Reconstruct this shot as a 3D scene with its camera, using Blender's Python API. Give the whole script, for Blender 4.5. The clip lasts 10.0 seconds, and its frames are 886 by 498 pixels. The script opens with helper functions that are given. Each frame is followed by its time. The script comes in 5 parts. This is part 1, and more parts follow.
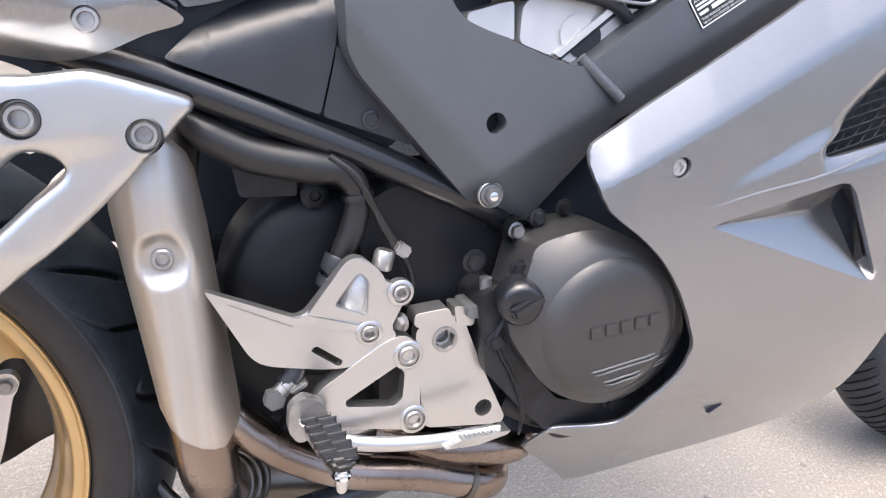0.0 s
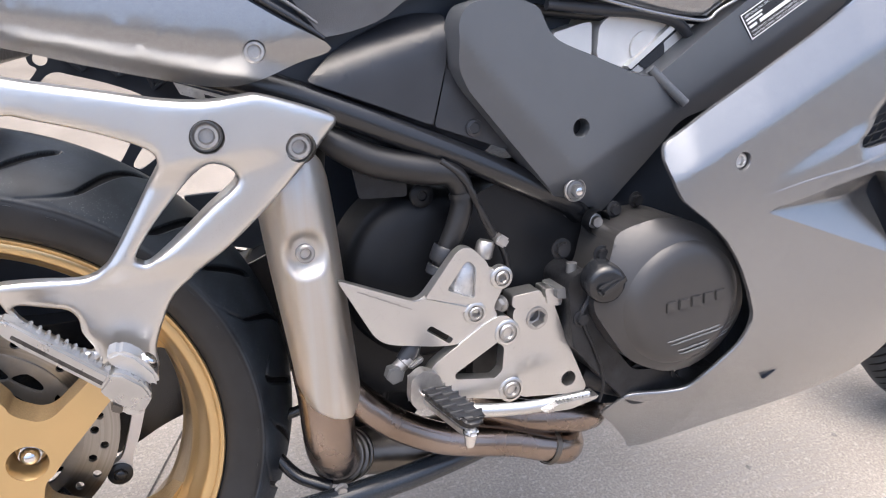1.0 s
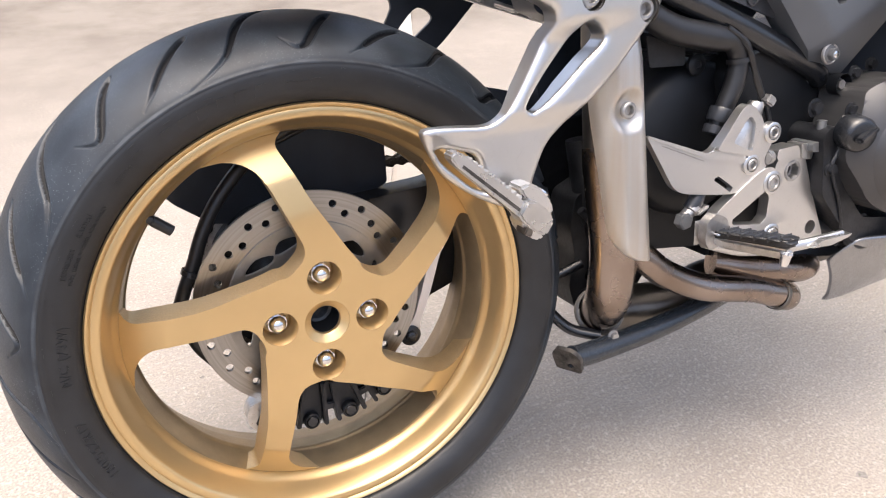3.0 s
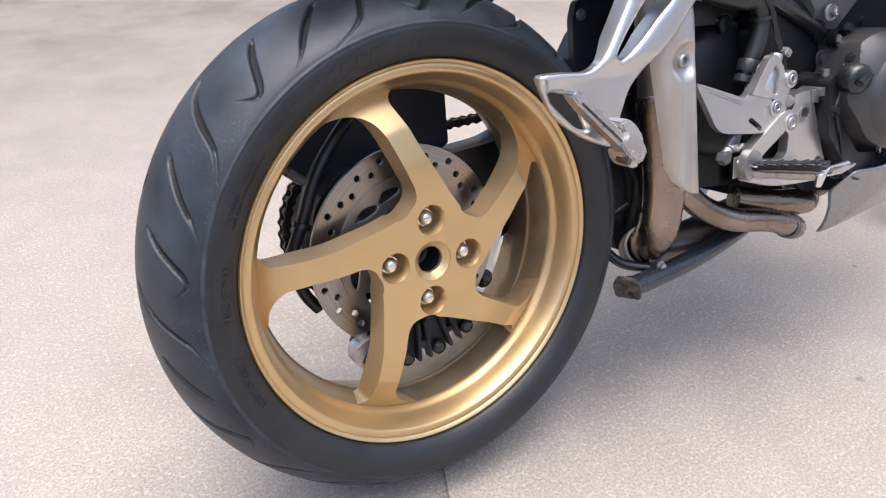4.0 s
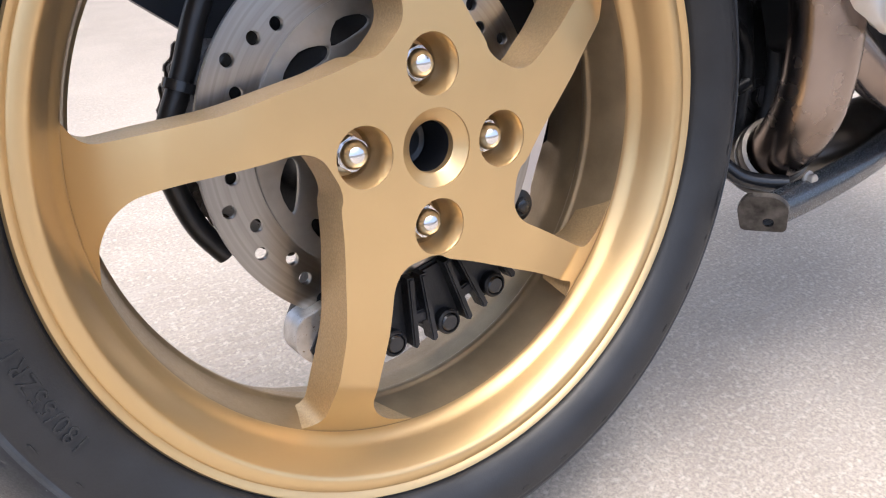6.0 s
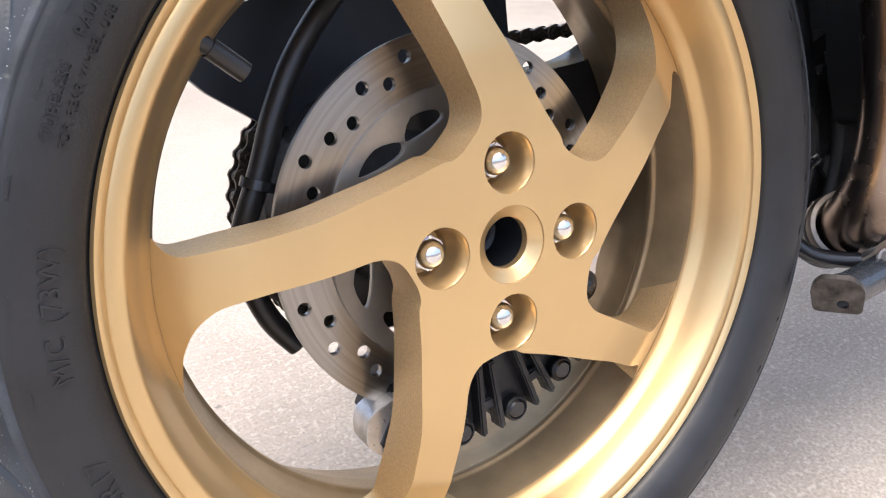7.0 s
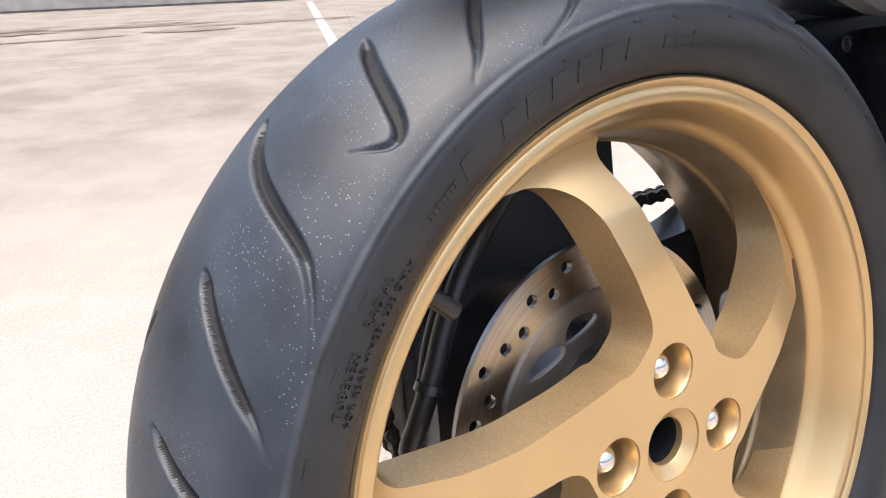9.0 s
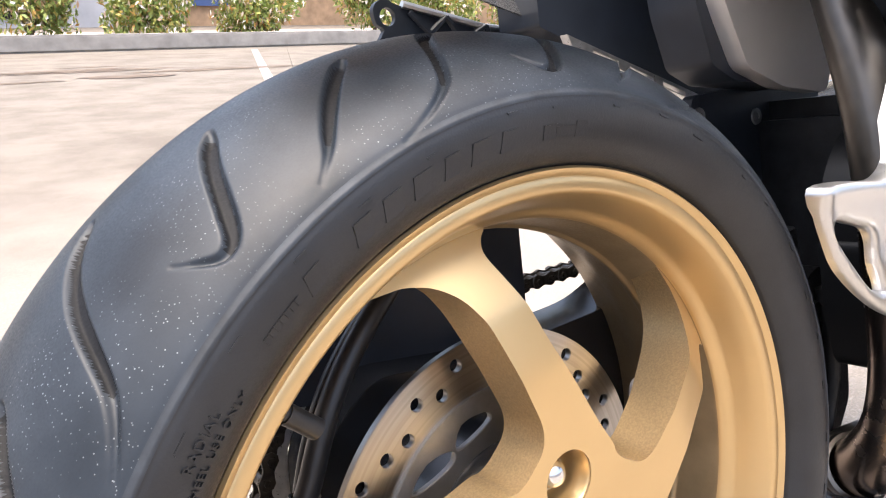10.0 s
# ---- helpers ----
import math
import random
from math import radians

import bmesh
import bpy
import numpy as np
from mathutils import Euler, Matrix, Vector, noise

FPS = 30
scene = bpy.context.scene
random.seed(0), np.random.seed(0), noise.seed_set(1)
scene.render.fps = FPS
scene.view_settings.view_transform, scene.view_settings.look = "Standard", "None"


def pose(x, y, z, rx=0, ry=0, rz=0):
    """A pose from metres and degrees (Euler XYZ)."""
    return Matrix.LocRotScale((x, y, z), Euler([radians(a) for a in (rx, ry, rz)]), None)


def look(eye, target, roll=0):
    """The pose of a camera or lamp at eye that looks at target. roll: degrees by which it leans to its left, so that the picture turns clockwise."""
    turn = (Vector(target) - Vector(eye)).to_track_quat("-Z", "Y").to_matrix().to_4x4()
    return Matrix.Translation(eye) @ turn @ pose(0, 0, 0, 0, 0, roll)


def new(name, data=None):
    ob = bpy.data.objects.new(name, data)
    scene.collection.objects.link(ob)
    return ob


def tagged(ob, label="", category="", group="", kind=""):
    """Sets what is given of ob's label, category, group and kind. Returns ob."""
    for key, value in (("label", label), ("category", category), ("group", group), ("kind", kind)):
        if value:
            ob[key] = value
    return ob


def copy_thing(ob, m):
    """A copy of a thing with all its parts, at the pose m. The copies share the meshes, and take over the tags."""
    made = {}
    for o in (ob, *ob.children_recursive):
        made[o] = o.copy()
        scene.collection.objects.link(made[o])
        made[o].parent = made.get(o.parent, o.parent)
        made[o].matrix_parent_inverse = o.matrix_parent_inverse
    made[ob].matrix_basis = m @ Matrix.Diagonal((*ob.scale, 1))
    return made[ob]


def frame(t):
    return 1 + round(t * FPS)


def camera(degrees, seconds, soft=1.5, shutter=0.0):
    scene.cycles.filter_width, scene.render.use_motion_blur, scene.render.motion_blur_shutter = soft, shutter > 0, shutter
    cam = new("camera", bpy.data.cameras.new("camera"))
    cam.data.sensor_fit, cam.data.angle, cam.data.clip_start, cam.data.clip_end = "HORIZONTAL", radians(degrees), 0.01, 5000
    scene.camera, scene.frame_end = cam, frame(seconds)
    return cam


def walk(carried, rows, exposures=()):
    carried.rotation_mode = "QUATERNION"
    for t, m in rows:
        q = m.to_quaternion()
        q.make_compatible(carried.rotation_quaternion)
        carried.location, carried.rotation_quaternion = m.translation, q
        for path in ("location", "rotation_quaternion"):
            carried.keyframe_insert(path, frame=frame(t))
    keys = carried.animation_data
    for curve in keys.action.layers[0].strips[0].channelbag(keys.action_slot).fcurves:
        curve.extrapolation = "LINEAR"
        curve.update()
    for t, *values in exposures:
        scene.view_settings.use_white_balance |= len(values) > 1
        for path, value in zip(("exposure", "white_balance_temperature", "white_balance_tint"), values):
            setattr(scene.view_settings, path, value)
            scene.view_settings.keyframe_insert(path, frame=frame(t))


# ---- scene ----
cam = camera(63.49, 10.0, soft=1.1)
LEAN_DEG = 11.5
BIKE = pose(0, 0, 0.324, -LEAN_DEG, 0, 0) @ pose(0, 0, 0, 0, 0.8, 0)   # motorcycle leaning on its side stand, origin at the rear axle
ROWS = [
    (0.0, 0.3281, -0.6425, 0.3778, 71.860, -0.646, -20.856),
    (0.3, 0.2994, -0.6979, 0.4051, 72.229, -0.125, -21.569),
    (0.5, 0.2925, -0.7065, 0.4088, 72.495, 0.027, -21.811),
    (1.0, 0.2066, -0.6926, 0.3916, 72.396, 1.048, -21.737),
    (1.5, 0.1038, -0.6473, 0.3686, 71.806, 1.664, -21.134),
    (2.0, 0.0235, -0.6060, 0.3384, 71.098, 2.287, -21.030),
    (2.5, -0.0483, -0.6031, 0.3279, 70.361, 2.569, -21.974),
    (3.0, -0.1583, -0.6727, 0.3310, 69.446, 3.010, -24.737),
    (3.2, -0.2206, -0.7029, 0.3433, 69.321, 3.133, -26.206),
    (4.3, -0.4004, -0.6458, 0.2976, 68.785, 4.799, -34.857),
    (4.5, -0.3559, -0.5888, 0.2974, 67.980, 5.036, -36.484),
    (5.0, -0.2558, -0.4782, 0.1887, 67.857, 4.864, -36.538),
    (5.2, -0.2297, -0.4180, 0.1406, 68.277, 4.766, -35.881),
    (6.3, -0.2370, -0.3484, 0.0923, 70.671, 5.437, -33.430),
    (6.5, -0.2409, -0.3364, 0.1012, 71.313, 5.621, -32.772),
    (7.0, -0.2429, -0.3319, 0.1317, 72.464, 5.886, -31.871),
    (7.5, -0.2372, -0.3332, 0.1608, 73.591, 6.055, -31.665),
    (8.0, -0.2531, -0.3215, 0.1780, 74.686, 6.225, -31.486),
    (8.5, -0.3215, -0.2704, 0.2006, 75.991, 6.607, -31.483),
    (9.0, -0.3314, -0.2841, 0.2367, 77.531, 6.231, -32.681),
    (9.5, -0.2870, -0.3035, 0.2622, 79.252, 5.852, -34.990),
    (10.0, -0.2714, -0.2742, 0.2553, 80.709, 5.693, -36.740),
]
EXPOSURES = [(0.0, 1.10, 6250, 10), (0.5, 0.98, 6250, 10), (1.0, 0.92, 6300, 10), (2.0, 0.98, 6700, 10), (2.5, 1.02, 6750, 10), (3.2, 0.92, 6550, 10), (4.3, 0.64, 6100, 10), (5.2, 0.86, 6150, 10), (6.3, 1.04, 6250, 10),
             (7.5, 1.22, 6400, 10), (8.5, 1.22, 6400, 10), (9.2, 1.08, 6450, 10), (10.0, 1.32, 6600, 10)]
walk(cam, [(t, BIKE @ pose(x, y, z, rx, ry, rz)) for t, x, y, z, rx, ry, rz in ROWS], EXPOSURES)

# ---- light ----
SUN_TURN, SUN_HIGH = -172.0, 83.0    # compass angle from +x, elevation
world = bpy.data.worlds.new("world")
scene.world = world
world.use_nodes = True
wn = world.node_tree.nodes
sky = wn.new("ShaderNodeTexSky")
sky.sky_type, sky.sun_disc = "NISHITA", False
sky.sun_elevation, sky.sun_rotation = radians(SUN_HIGH), radians(90 - SUN_TURN)
sky.air_density, sky.dust_density, sky.ozone_density = 0.9, 6.5, 1.0
wn["Background"].inputs["Strength"].default_value = 0.24
world.node_tree.links.new(sky.outputs[0], wn["Background"].inputs["Color"])
sun = new("sun", bpy.data.lights.new("sun", "SUN"))
sun.data.energy, sun.data.angle, sun.data.color = 1.6, radians(80), (1.0, 0.93, 0.84)
sun_way = Vector((math.cos(radians(SUN_TURN)) * math.cos(radians(SUN_HIGH)), math.sin(radians(SUN_TURN)) * math.cos(radians(SUN_HIGH)), math.sin(radians(SUN_HIGH))))
sun.matrix_world = look(sun_way * 30, (0, 0, 0))


# ---- materials ----
def material(name, colour, rough=0.5, metal=0.0, coat=0.0, mottle=0.12, size=40.0, bump=0.0, bump_size=300.0, rough_var=0.08,
             stretch=(1, 1, 1), specular=0.5, tint=None):
    """A surface with variation at two scales: broad mottling of colour and gloss, and fine relief."""
    m = bpy.data.materials.new(name)
    m.use_nodes = True
    nt = m.node_tree
    n, link = nt.nodes, nt.links.new
    b = n["Principled BSDF"]
    tc, mp = n.new("ShaderNodeTexCoord"), n.new("ShaderNodeMapping")
    mp.inputs["Scale"].default_value = stretch
    link(tc.outputs["Object"], mp.inputs["Vector"])
    big, fine = n.new("ShaderNodeTexNoise"), n.new("ShaderNodeTexNoise")
    for tex, sc in ((big, size), (fine, bump_size)):
        tex.inputs["Scale"].default_value, tex.inputs["Detail"].default_value = sc, 4.0
        link(mp.outputs[0], tex.inputs["Vector"])
    ramp = n.new("ShaderNodeMapRange")
    ramp.inputs["From Min"].default_value, ramp.inputs["From Max"].default_value = 0.3, 0.7
    link(big.outputs["Fac"], ramp.inputs["Value"])
    mix = n.new("ShaderNodeMix")
    mix.data_type = "RGBA"
    lo = [max(0.0, c * (1 - mottle)) for c in colour]
    hi = [min(1.0, c * (1 + mottle)) for c in (tint or colour)]
    mix.inputs["A"].default_value, mix.inputs["B"].default_value = (*lo, 1), (*hi, 1)
    link(ramp.outputs[0], mix.inputs["Factor"])
    link(mix.outputs["Result"], b.inputs["Base Color"])
    rr = n.new("ShaderNodeMapRange")
    rr.inputs["From Min"].default_value, rr.inputs["From Max"].default_value = 0.3, 0.7
    rr.inputs["To Min"].default_value, rr.inputs["To Max"].default_value = max(0.02, rough - rough_var), min(1.0, rough + rough_var)
    link(fine.outputs["Fac"], rr.inputs["Value"])
    link(rr.outputs[0], b.inputs["Roughness"])
    b.inputs["Metallic"].default_value = metal
    b.inputs["Coat Weight"].default_value, b.inputs["Coat Roughness"].default_value = coat, 0.06
    b.inputs["Specular IOR Level"].default_value = specular
    if bump:
        bp = n.new("ShaderNodeBump")
        bp.inputs["Strength"].default_value, bp.inputs["Distance"].default_value = bump, 0.0006
        link(fine.outputs["Fac"], bp.inputs["Height"])
        link(bp.outputs[0], b.inputs["Normal"])
    return m


GOLD = material("gold_paint", (0.565, 0.404, 0.204), 0.33, 0.80, 0.0, 0.05, 12, 0.0, 300, 0.015)
GOLD_CAST = material("gold_cast_wall", (0.50, 0.36, 0.19), 0.42, 0.72, 0.0, 0.14, 700, 0.3, 1200, 0.10)
BARREL = material("dusty_shaded_barrel", (0.33, 0.25, 0.15), 0.40, 0.7, 0.0, 0.18, 30, 0.05, 600, 0.08)
RUBBER = material("tyre_rubber", (0.010, 0.0145, 0.021), 0.45, 0.0, 0.0, 0.35, 18, 0.06, 900, 0.09, specular=0.34, tint=(0.022, 0.028, 0.036))
SIDEWALL = material("sidewall_rubber", (0.0145, 0.0155, 0.0175), 0.42, 0.0, 0.0, 0.25, 30, 0.2, 800, 0.1, specular=0.42)
GROOVE = material("shaded_groove_rubber", (0.006, 0.0065, 0.008), 0.6, 0.0, 0.0, 0.2, 60, 0.2, 700, 0.1, specular=0.2)
CAST = material("silver_cast", (0.555, 0.55, 0.54), 0.31, 0.93, 0.0, 0.04, 20, 0.05, 2200, 0.04)
PAINT = material("silver_paint", (0.278, 0.283, 0.290), 0.27, 0.84, 0.35, 0.03, 6, 0.012, 5000, 0.03)
STEEL = material("brushed_steel", (0.88, 0.87, 0.85), 0.44, 1.0, 0.0, 0.03, 26, 0.0, 60, 0.02, stretch=(3, 1, 0.05), tint=(0.76, 0.70, 0.63))
MUFFLER = material("warm_satin_muffler", (0.42, 0.36, 0.29), 0.40, 0.8, 0.0, 0.06, 9, 0.04, 600, 0.05)
CHROME = material("bright_steel", (0.72, 0.72, 0.73), 0.16, 1.0, 0.0, 0.06, 60, 0.05, 900, 0.06)
ALLOY = material("worn_alloy", (0.55, 0.55, 0.55), 0.38, 0.9, 0.0, 0.2, 90, 0.3, 700, 0.12)
BRONZE = material("heat_tinted_pipe", (0.205, 0.15, 0.112), 0.25, 1.0, 0.0, 0.22, 9, 0.0, 40, 0.05, tint=(0.27, 0.225, 0.20))
PIPE = material("dull_pipe", (0.14, 0.128, 0.115), 0.38, 0.95, 0.0, 0.25, 25, 0.05, 200, 0.08)
BLACK = material("black_enamel", (0.010, 0.0112, 0.0138), 0.26, 0.0, 0.0, 0.1, 12, 0.0, 500, 0.0, specular=0.6)
FRAME = material("grey_frame_paint", (0.076, 0.083, 0.094), 0.42, 0.1, 0.05, 0.05, 20, 0.05, 2500, 0.04)
PLASTIC = material("dark_plastic", (0.021, 0.023, 0.028), 0.33, 0.0, 0.0, 0.12, 30, 0.1, 1800, 0.06)
COVER = material("matt_black_cover", (0.0055, 0.0062, 0.0078), 0.44, 0.0, 0.0, 0.2, 15, 0.12, 900, 0.06, specular=0.30)
CLUTCH = material("grey_satin_cover", (0.064, 0.063, 0.064), 0.34, 0.5, 0.0, 0.06, 15, 0.06, 1200, 0.05)
ENGINE = material("engine_black", (0.008, 0.0085, 0.010), 0.42, 0.15, 0.0, 0.3, 45, 0.3, 350, 0.12, specular=0.4, tint=(0.018, 0.019, 0.022))
HEAD = material("engine_silver", (0.66, 0.65, 0.63), 0.42, 0.5, 0.0, 0.06, 25, 0.12, 900, 0.06)
DISC = material("brake_disc_steel", (0.35, 0.335, 0.315), 0.30, 1.0, 0.0, 0.03, 15, 0.0, 30, 0.02)
HOSE = material("black_rubber_hose", (0.011, 0.011, 0.012), 0.38, 0.0, 0.0, 0.2, 60, 0.15, 500, 0.08)
CHAIN = material("oily_chain", (0.06, 0.052, 0.045), 0.4, 0.8, 0.0, 0.5, 120, 0.3, 500, 0.15)
SEAT = material("seat_vinyl", (0.085, 0.09, 0.10), 0.48, 0.0, 0.0, 0.1, 30, 0.5, 900, 0.06)
WHITE = material("white_print", (0.8, 0.8, 0.8), 0.4, 0.0, 0.0, 0.04, 40)
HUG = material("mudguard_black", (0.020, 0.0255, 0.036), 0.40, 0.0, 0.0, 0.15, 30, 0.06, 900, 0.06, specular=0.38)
DISC_DULL = material("carrier_steel", (0.30, 0.285, 0.265), 0.42, 0.9, 0.0, 0.15, 40, 0.2, 300, 0.08)
BOLT = material("dull_zinc_bolt", (0.38, 0.37, 0.36), 0.42, 0.9, 0.0, 0.15, 120, 0.15, 900, 0.1)
PEG = material("worn_peg_alloy", (0.50, 0.495, 0.485), 0.30, 0.95, 0.0, 0.10, 40, 0.0, 90, 0.05)
DULL_PANEL = material("dull_alloy_panel", (0.74, 0.71, 0.68), 0.5, 0.6, 0.0, 0.05, 10, 0.04, 900, 0.05)
STAND = material("blue_grey_stand_enamel", (0.018, 0.023, 0.030), 0.26, 0.0, 0.2, 0.1, 8, 0.02, 900, 0.04)
SCRAPED = material("scraped_steel", (0.07, 0.065, 0.06), 0.5, 0.7, 0.0, 0.6, 90, 0.5, 300, 0.15)
WEB = material("dark_silver_casting", (0.16, 0.165, 0.17), 0.45, 0.6, 0.0, 0.1, 20, 0.1, 1500, 0.06)


def dusty(m, seed, amount):
    """Pale grit and scuffs strewn over a surface: sharp specks, gathered in broad patches."""
    n, link = m.node_tree.nodes, m.node_tree.links.new
    b = n["Principled BSDF"]
    tc = n.new("ShaderNodeTexCoord")
    vor, gather = n.new("ShaderNodeTexVoronoi"), n.new("ShaderNodeTexNoise")
    vor.inputs["Scale"].default_value, vor.inputs["Randomness"].default_value = 560.0, 1.0
    gather.inputs["Scale"].default_value, gather.inputs["Detail"].default_value = 17.0 + seed, 3.0
    for x in (vor, gather):
        link(tc.outputs["Object"], x.inputs["Vector"])
    near, patch, both = n.new("ShaderNodeMapRange"), n.new("ShaderNodeMapRange"), n.new("ShaderNodeMath")
    near.inputs["From Min"].default_value, near.inputs["From Max"].default_value = 0.24, 0.10
    patch.inputs["From Min"].default_value, patch.inputs["From Max"].default_value = 0.62 - amount, 0.80 - amount
    sep, pick = n.new("ShaderNodeSeparateColor"), n.new("ShaderNodeMath")
    link(vor.outputs["Color"], sep.inputs[0])
    pick.operation = "GREATER_THAN"
    pick.inputs[1].default_value = 0.45
    link(sep.outputs[0], pick.inputs[0])
    link(vor.outputs["Distance"], near.inputs["Value"])
    link(gather.outputs["Fac"], patch.inputs["Value"])
    both.operation = "MULTIPLY"
    link(near.outputs[0], both.inputs[0])
    link(patch.outputs[0], both.inputs[1])
    across, shoulder, worn = n.new("ShaderNodeSeparateXYZ"), n.new("ShaderNodeMapRange"), n.new("ShaderNodeMath")
    link(tc.outputs["Object"], across.inputs[0])
    shoulder.interpolation_type = "SMOOTHSTEP"             # most grit sits on the outer shoulder of the tread
    shoulder.inputs["From Min"].default_value, shoulder.inputs["From Max"].default_value = 0.058, 0.036
    shoulder.inputs["To Min"].default_value = 0.12
    link(across.outputs["Y"], shoulder.inputs["Value"])
    worn.operation = "MULTIPLY"
    link(both.outputs[0], worn.inputs[0])
    link(shoulder.outputs[0], worn.inputs[1])
    both2 = n.new("ShaderNodeMath")
    both2.operation = "MULTIPLY"
    link(worn.outputs[0], both2.inputs[0])
    link(pick.outputs[0], both2.inputs[1])
    mix = n.new("ShaderNodeMix")
    mix.data_type = "RGBA"
    undertone = b.inputs["Base Color"].links[0].from_socket
    link(undertone, mix.inputs["A"])
    mix.inputs["B"].default_value = (0.20, 0.215, 0.225, 1)
    link(both2.outputs[0], mix.inputs["Factor"])
    link(mix.outputs["Result"], b.inputs["Base Color"])


def ringed(m, scale, strength):
    """Fine turning marks round the wheel's axis."""
    n, link = m.node_tree.nodes, m.node_tree.links.new
    b = n["Principled BSDF"]
    tc, wave, bp = n.new("ShaderNodeTexCoord"), n.new("ShaderNodeTexNoise"), n.new("ShaderNodeBump")
    sep, pw, length = n.new("ShaderNodeSeparateXYZ"), n.new("ShaderNodeCombineXYZ"), n.new("ShaderNodeVectorMath")
    link(tc.outputs["Object"], sep.inputs[0])
    link(sep.outputs["X"], pw.inputs["X"])
    link(sep.outputs["Z"], pw.inputs["Y"])
    length.operation = "LENGTH"
    link(pw.outputs[0], length.inputs[0])
    wave.noise_dimensions = "1D"
    wave.inputs["Scale"].default_value, wave.inputs["Detail"].default_value = scale, 5.0
    link(length.outputs["Value"], wave.inputs["W"])
    bp.inputs["Strength"].default_value, bp.inputs["Distance"].default_value = strength, 0.0004
    link(wave.outputs["Fac"], bp.inputs["Height"])
    link(bp.outputs[0], b.inputs["Normal"])
    tone, mix = n.new("ShaderNodeMapRange"), n.new("ShaderNodeMix")
    tone.inputs["From Min"].default_value, tone.inputs["From Max"].default_value = 0.35, 0.65
    tone.inputs["To Min"].default_value, tone.inputs["To Max"].default_value = 0.0, 0.35
    link(wave.outputs["Fac"], tone.inputs["Value"])
    mix.data_type = "RGBA"
    link(b.inputs["Base Color"].links[0].from_socket, mix.inputs["A"])
    mix.inputs["B"].default_value = (0.20, 0.18, 0.16, 1)
    link(tone.outputs[0], mix.inputs["Factor"])
    link(mix.outputs["Result"], b.inputs["Base Color"])


dusty(RUBBER, 0.0, 0.165)
ringed(DISC, 300.0, 0.0)
SCUFF = material("scuffed_rubber", (0.024, 0.029, 0.036), 0.55, 0, 0, 0.5, 45, 0.08, 700, specular=0.4)
PLATE_BLACK = material("printed_black", (0.012, 0.012, 0.013), 0.35, 0, 0, 0.05, 40)


# ---- building helpers (millimetres in, metres out; x ahead, y away from the viewer's side, z up from the axle) ----
MM = 0.001
SET = Matrix(((1.0068, -0.0118, 0.0098, 0.0007), (-0.0177, 0.987, 0.0304, 0.0062), (0.0039, 0.001, 1.0048, -0.0007), (0, 0, 0, 1)))   # chassis parts against the wheel


def chassis(ob):
    """Whether a part belongs to the bike but not to its rear wheel."""
    while ob:
        if ob.name.startswith("rear_wheel"):
            return False
        if ob.name == "motorcycle":
            return True
        ob = ob.parent
    return False


def part(name, bm, mat, parent, label="", smooth=38, mats=(), fitted=True):
    """Links a bmesh as one mesh object under a thing or a part."""
    me = bpy.data.meshes.new(name)
    if fitted and chassis(parent):
        bm.transform(SET)
    bmesh.ops.recalc_face_normals(bm, faces=bm.faces)
    bm.to_mesh(me)
    bm.free()
    for m in (mat, *mats):
        me.materials.append(m)
    me.shade_smooth()
    me.set_sharp_from_angle(angle=radians(smooth))
    ob = new(name, me)
    ob.parent = parent
    if label:
        ob["label"] = label
    return ob


def rounded(pts, r, n=4):
    """A closed outline with its corners rounded to about r."""
    out = []
    pts = [Vector(p) for p in pts]
    for i, p in enumerate(pts):
        a, b = pts[i - 1] - p, pts[(i + 1) % len(pts)] - p
        k = min(r, a.length * 0.45, b.length * 0.45)
        a, b = p + a.normalized() * k, p + b.normalized() * k
        for j in range(n + 1):
            t = j / n
            out.append(tuple((1 - t) ** 2 * a + 2 * t * (1 - t) * p + t * t * b))
    return out


def spline(pts, n=6, closed=False):
    """Catmull-Rom points through pts."""
    pts = [Vector(p) for p in pts]
    m = len(pts)
    out = []
    for i in range(m if closed else m - 1):
        g = (lambda k: pts[k % m]) if closed else (lambda k: pts[min(max(k, 0), m - 1)])
        p0, p1, p2, p3 = g(i - 1), g(i), g(i + 1), g(i + 2)
        for j in range(n):
            t = j / n
            out.append(0.5 * (2 * p1 + (p2 - p0) * t + (2 * p0 - 5 * p1 + 4 * p2 - p3) * t * t + (3 * p1 - p0 - 3 * p2 + p3) * t ** 3))
    if not closed:
        out.append(pts[-1])
    return [tuple(p) for p in out]


def ring(x, z, r, n=24):
    return [(x + r * math.cos(2 * math.pi * i / n), z + r * math.sin(2 * math.pi * i / n)) for i in range(n)]


def sheet(outline, holes=(), cell=0.0):
    """A flat filled outline in x and z, cut into a grid of cells if asked."""
    bm = bmesh.new()
    edges = []
    for loop in (outline, *holes):
        vs = [bm.verts.new((x * MM, 0, z * MM)) for x, z in loop]
        edges += [bm.edges.new((vs[i - 1], vs[i])) for i in range(len(vs))]
    bmesh.ops.triangle_fill(bm, edges=edges, use_beauty=True)
    if cell:
        xs, zs = [p[0] for p in outline], [p[1] for p in outline]
        for axis, lo, hi in ((0, min(xs), max(xs)), (2, min(zs), max(zs))):
            k = lo + cell
            while k < hi:
                co, no = [0, 0, 0], [0, 0, 0]
                co[axis], no[axis] = k * MM, 1
                bmesh.ops.bisect_plane(bm, geom=bm.verts[:] + bm.edges[:] + bm.faces[:], plane_co=co, plane_no=no)
                k += cell
    return bm


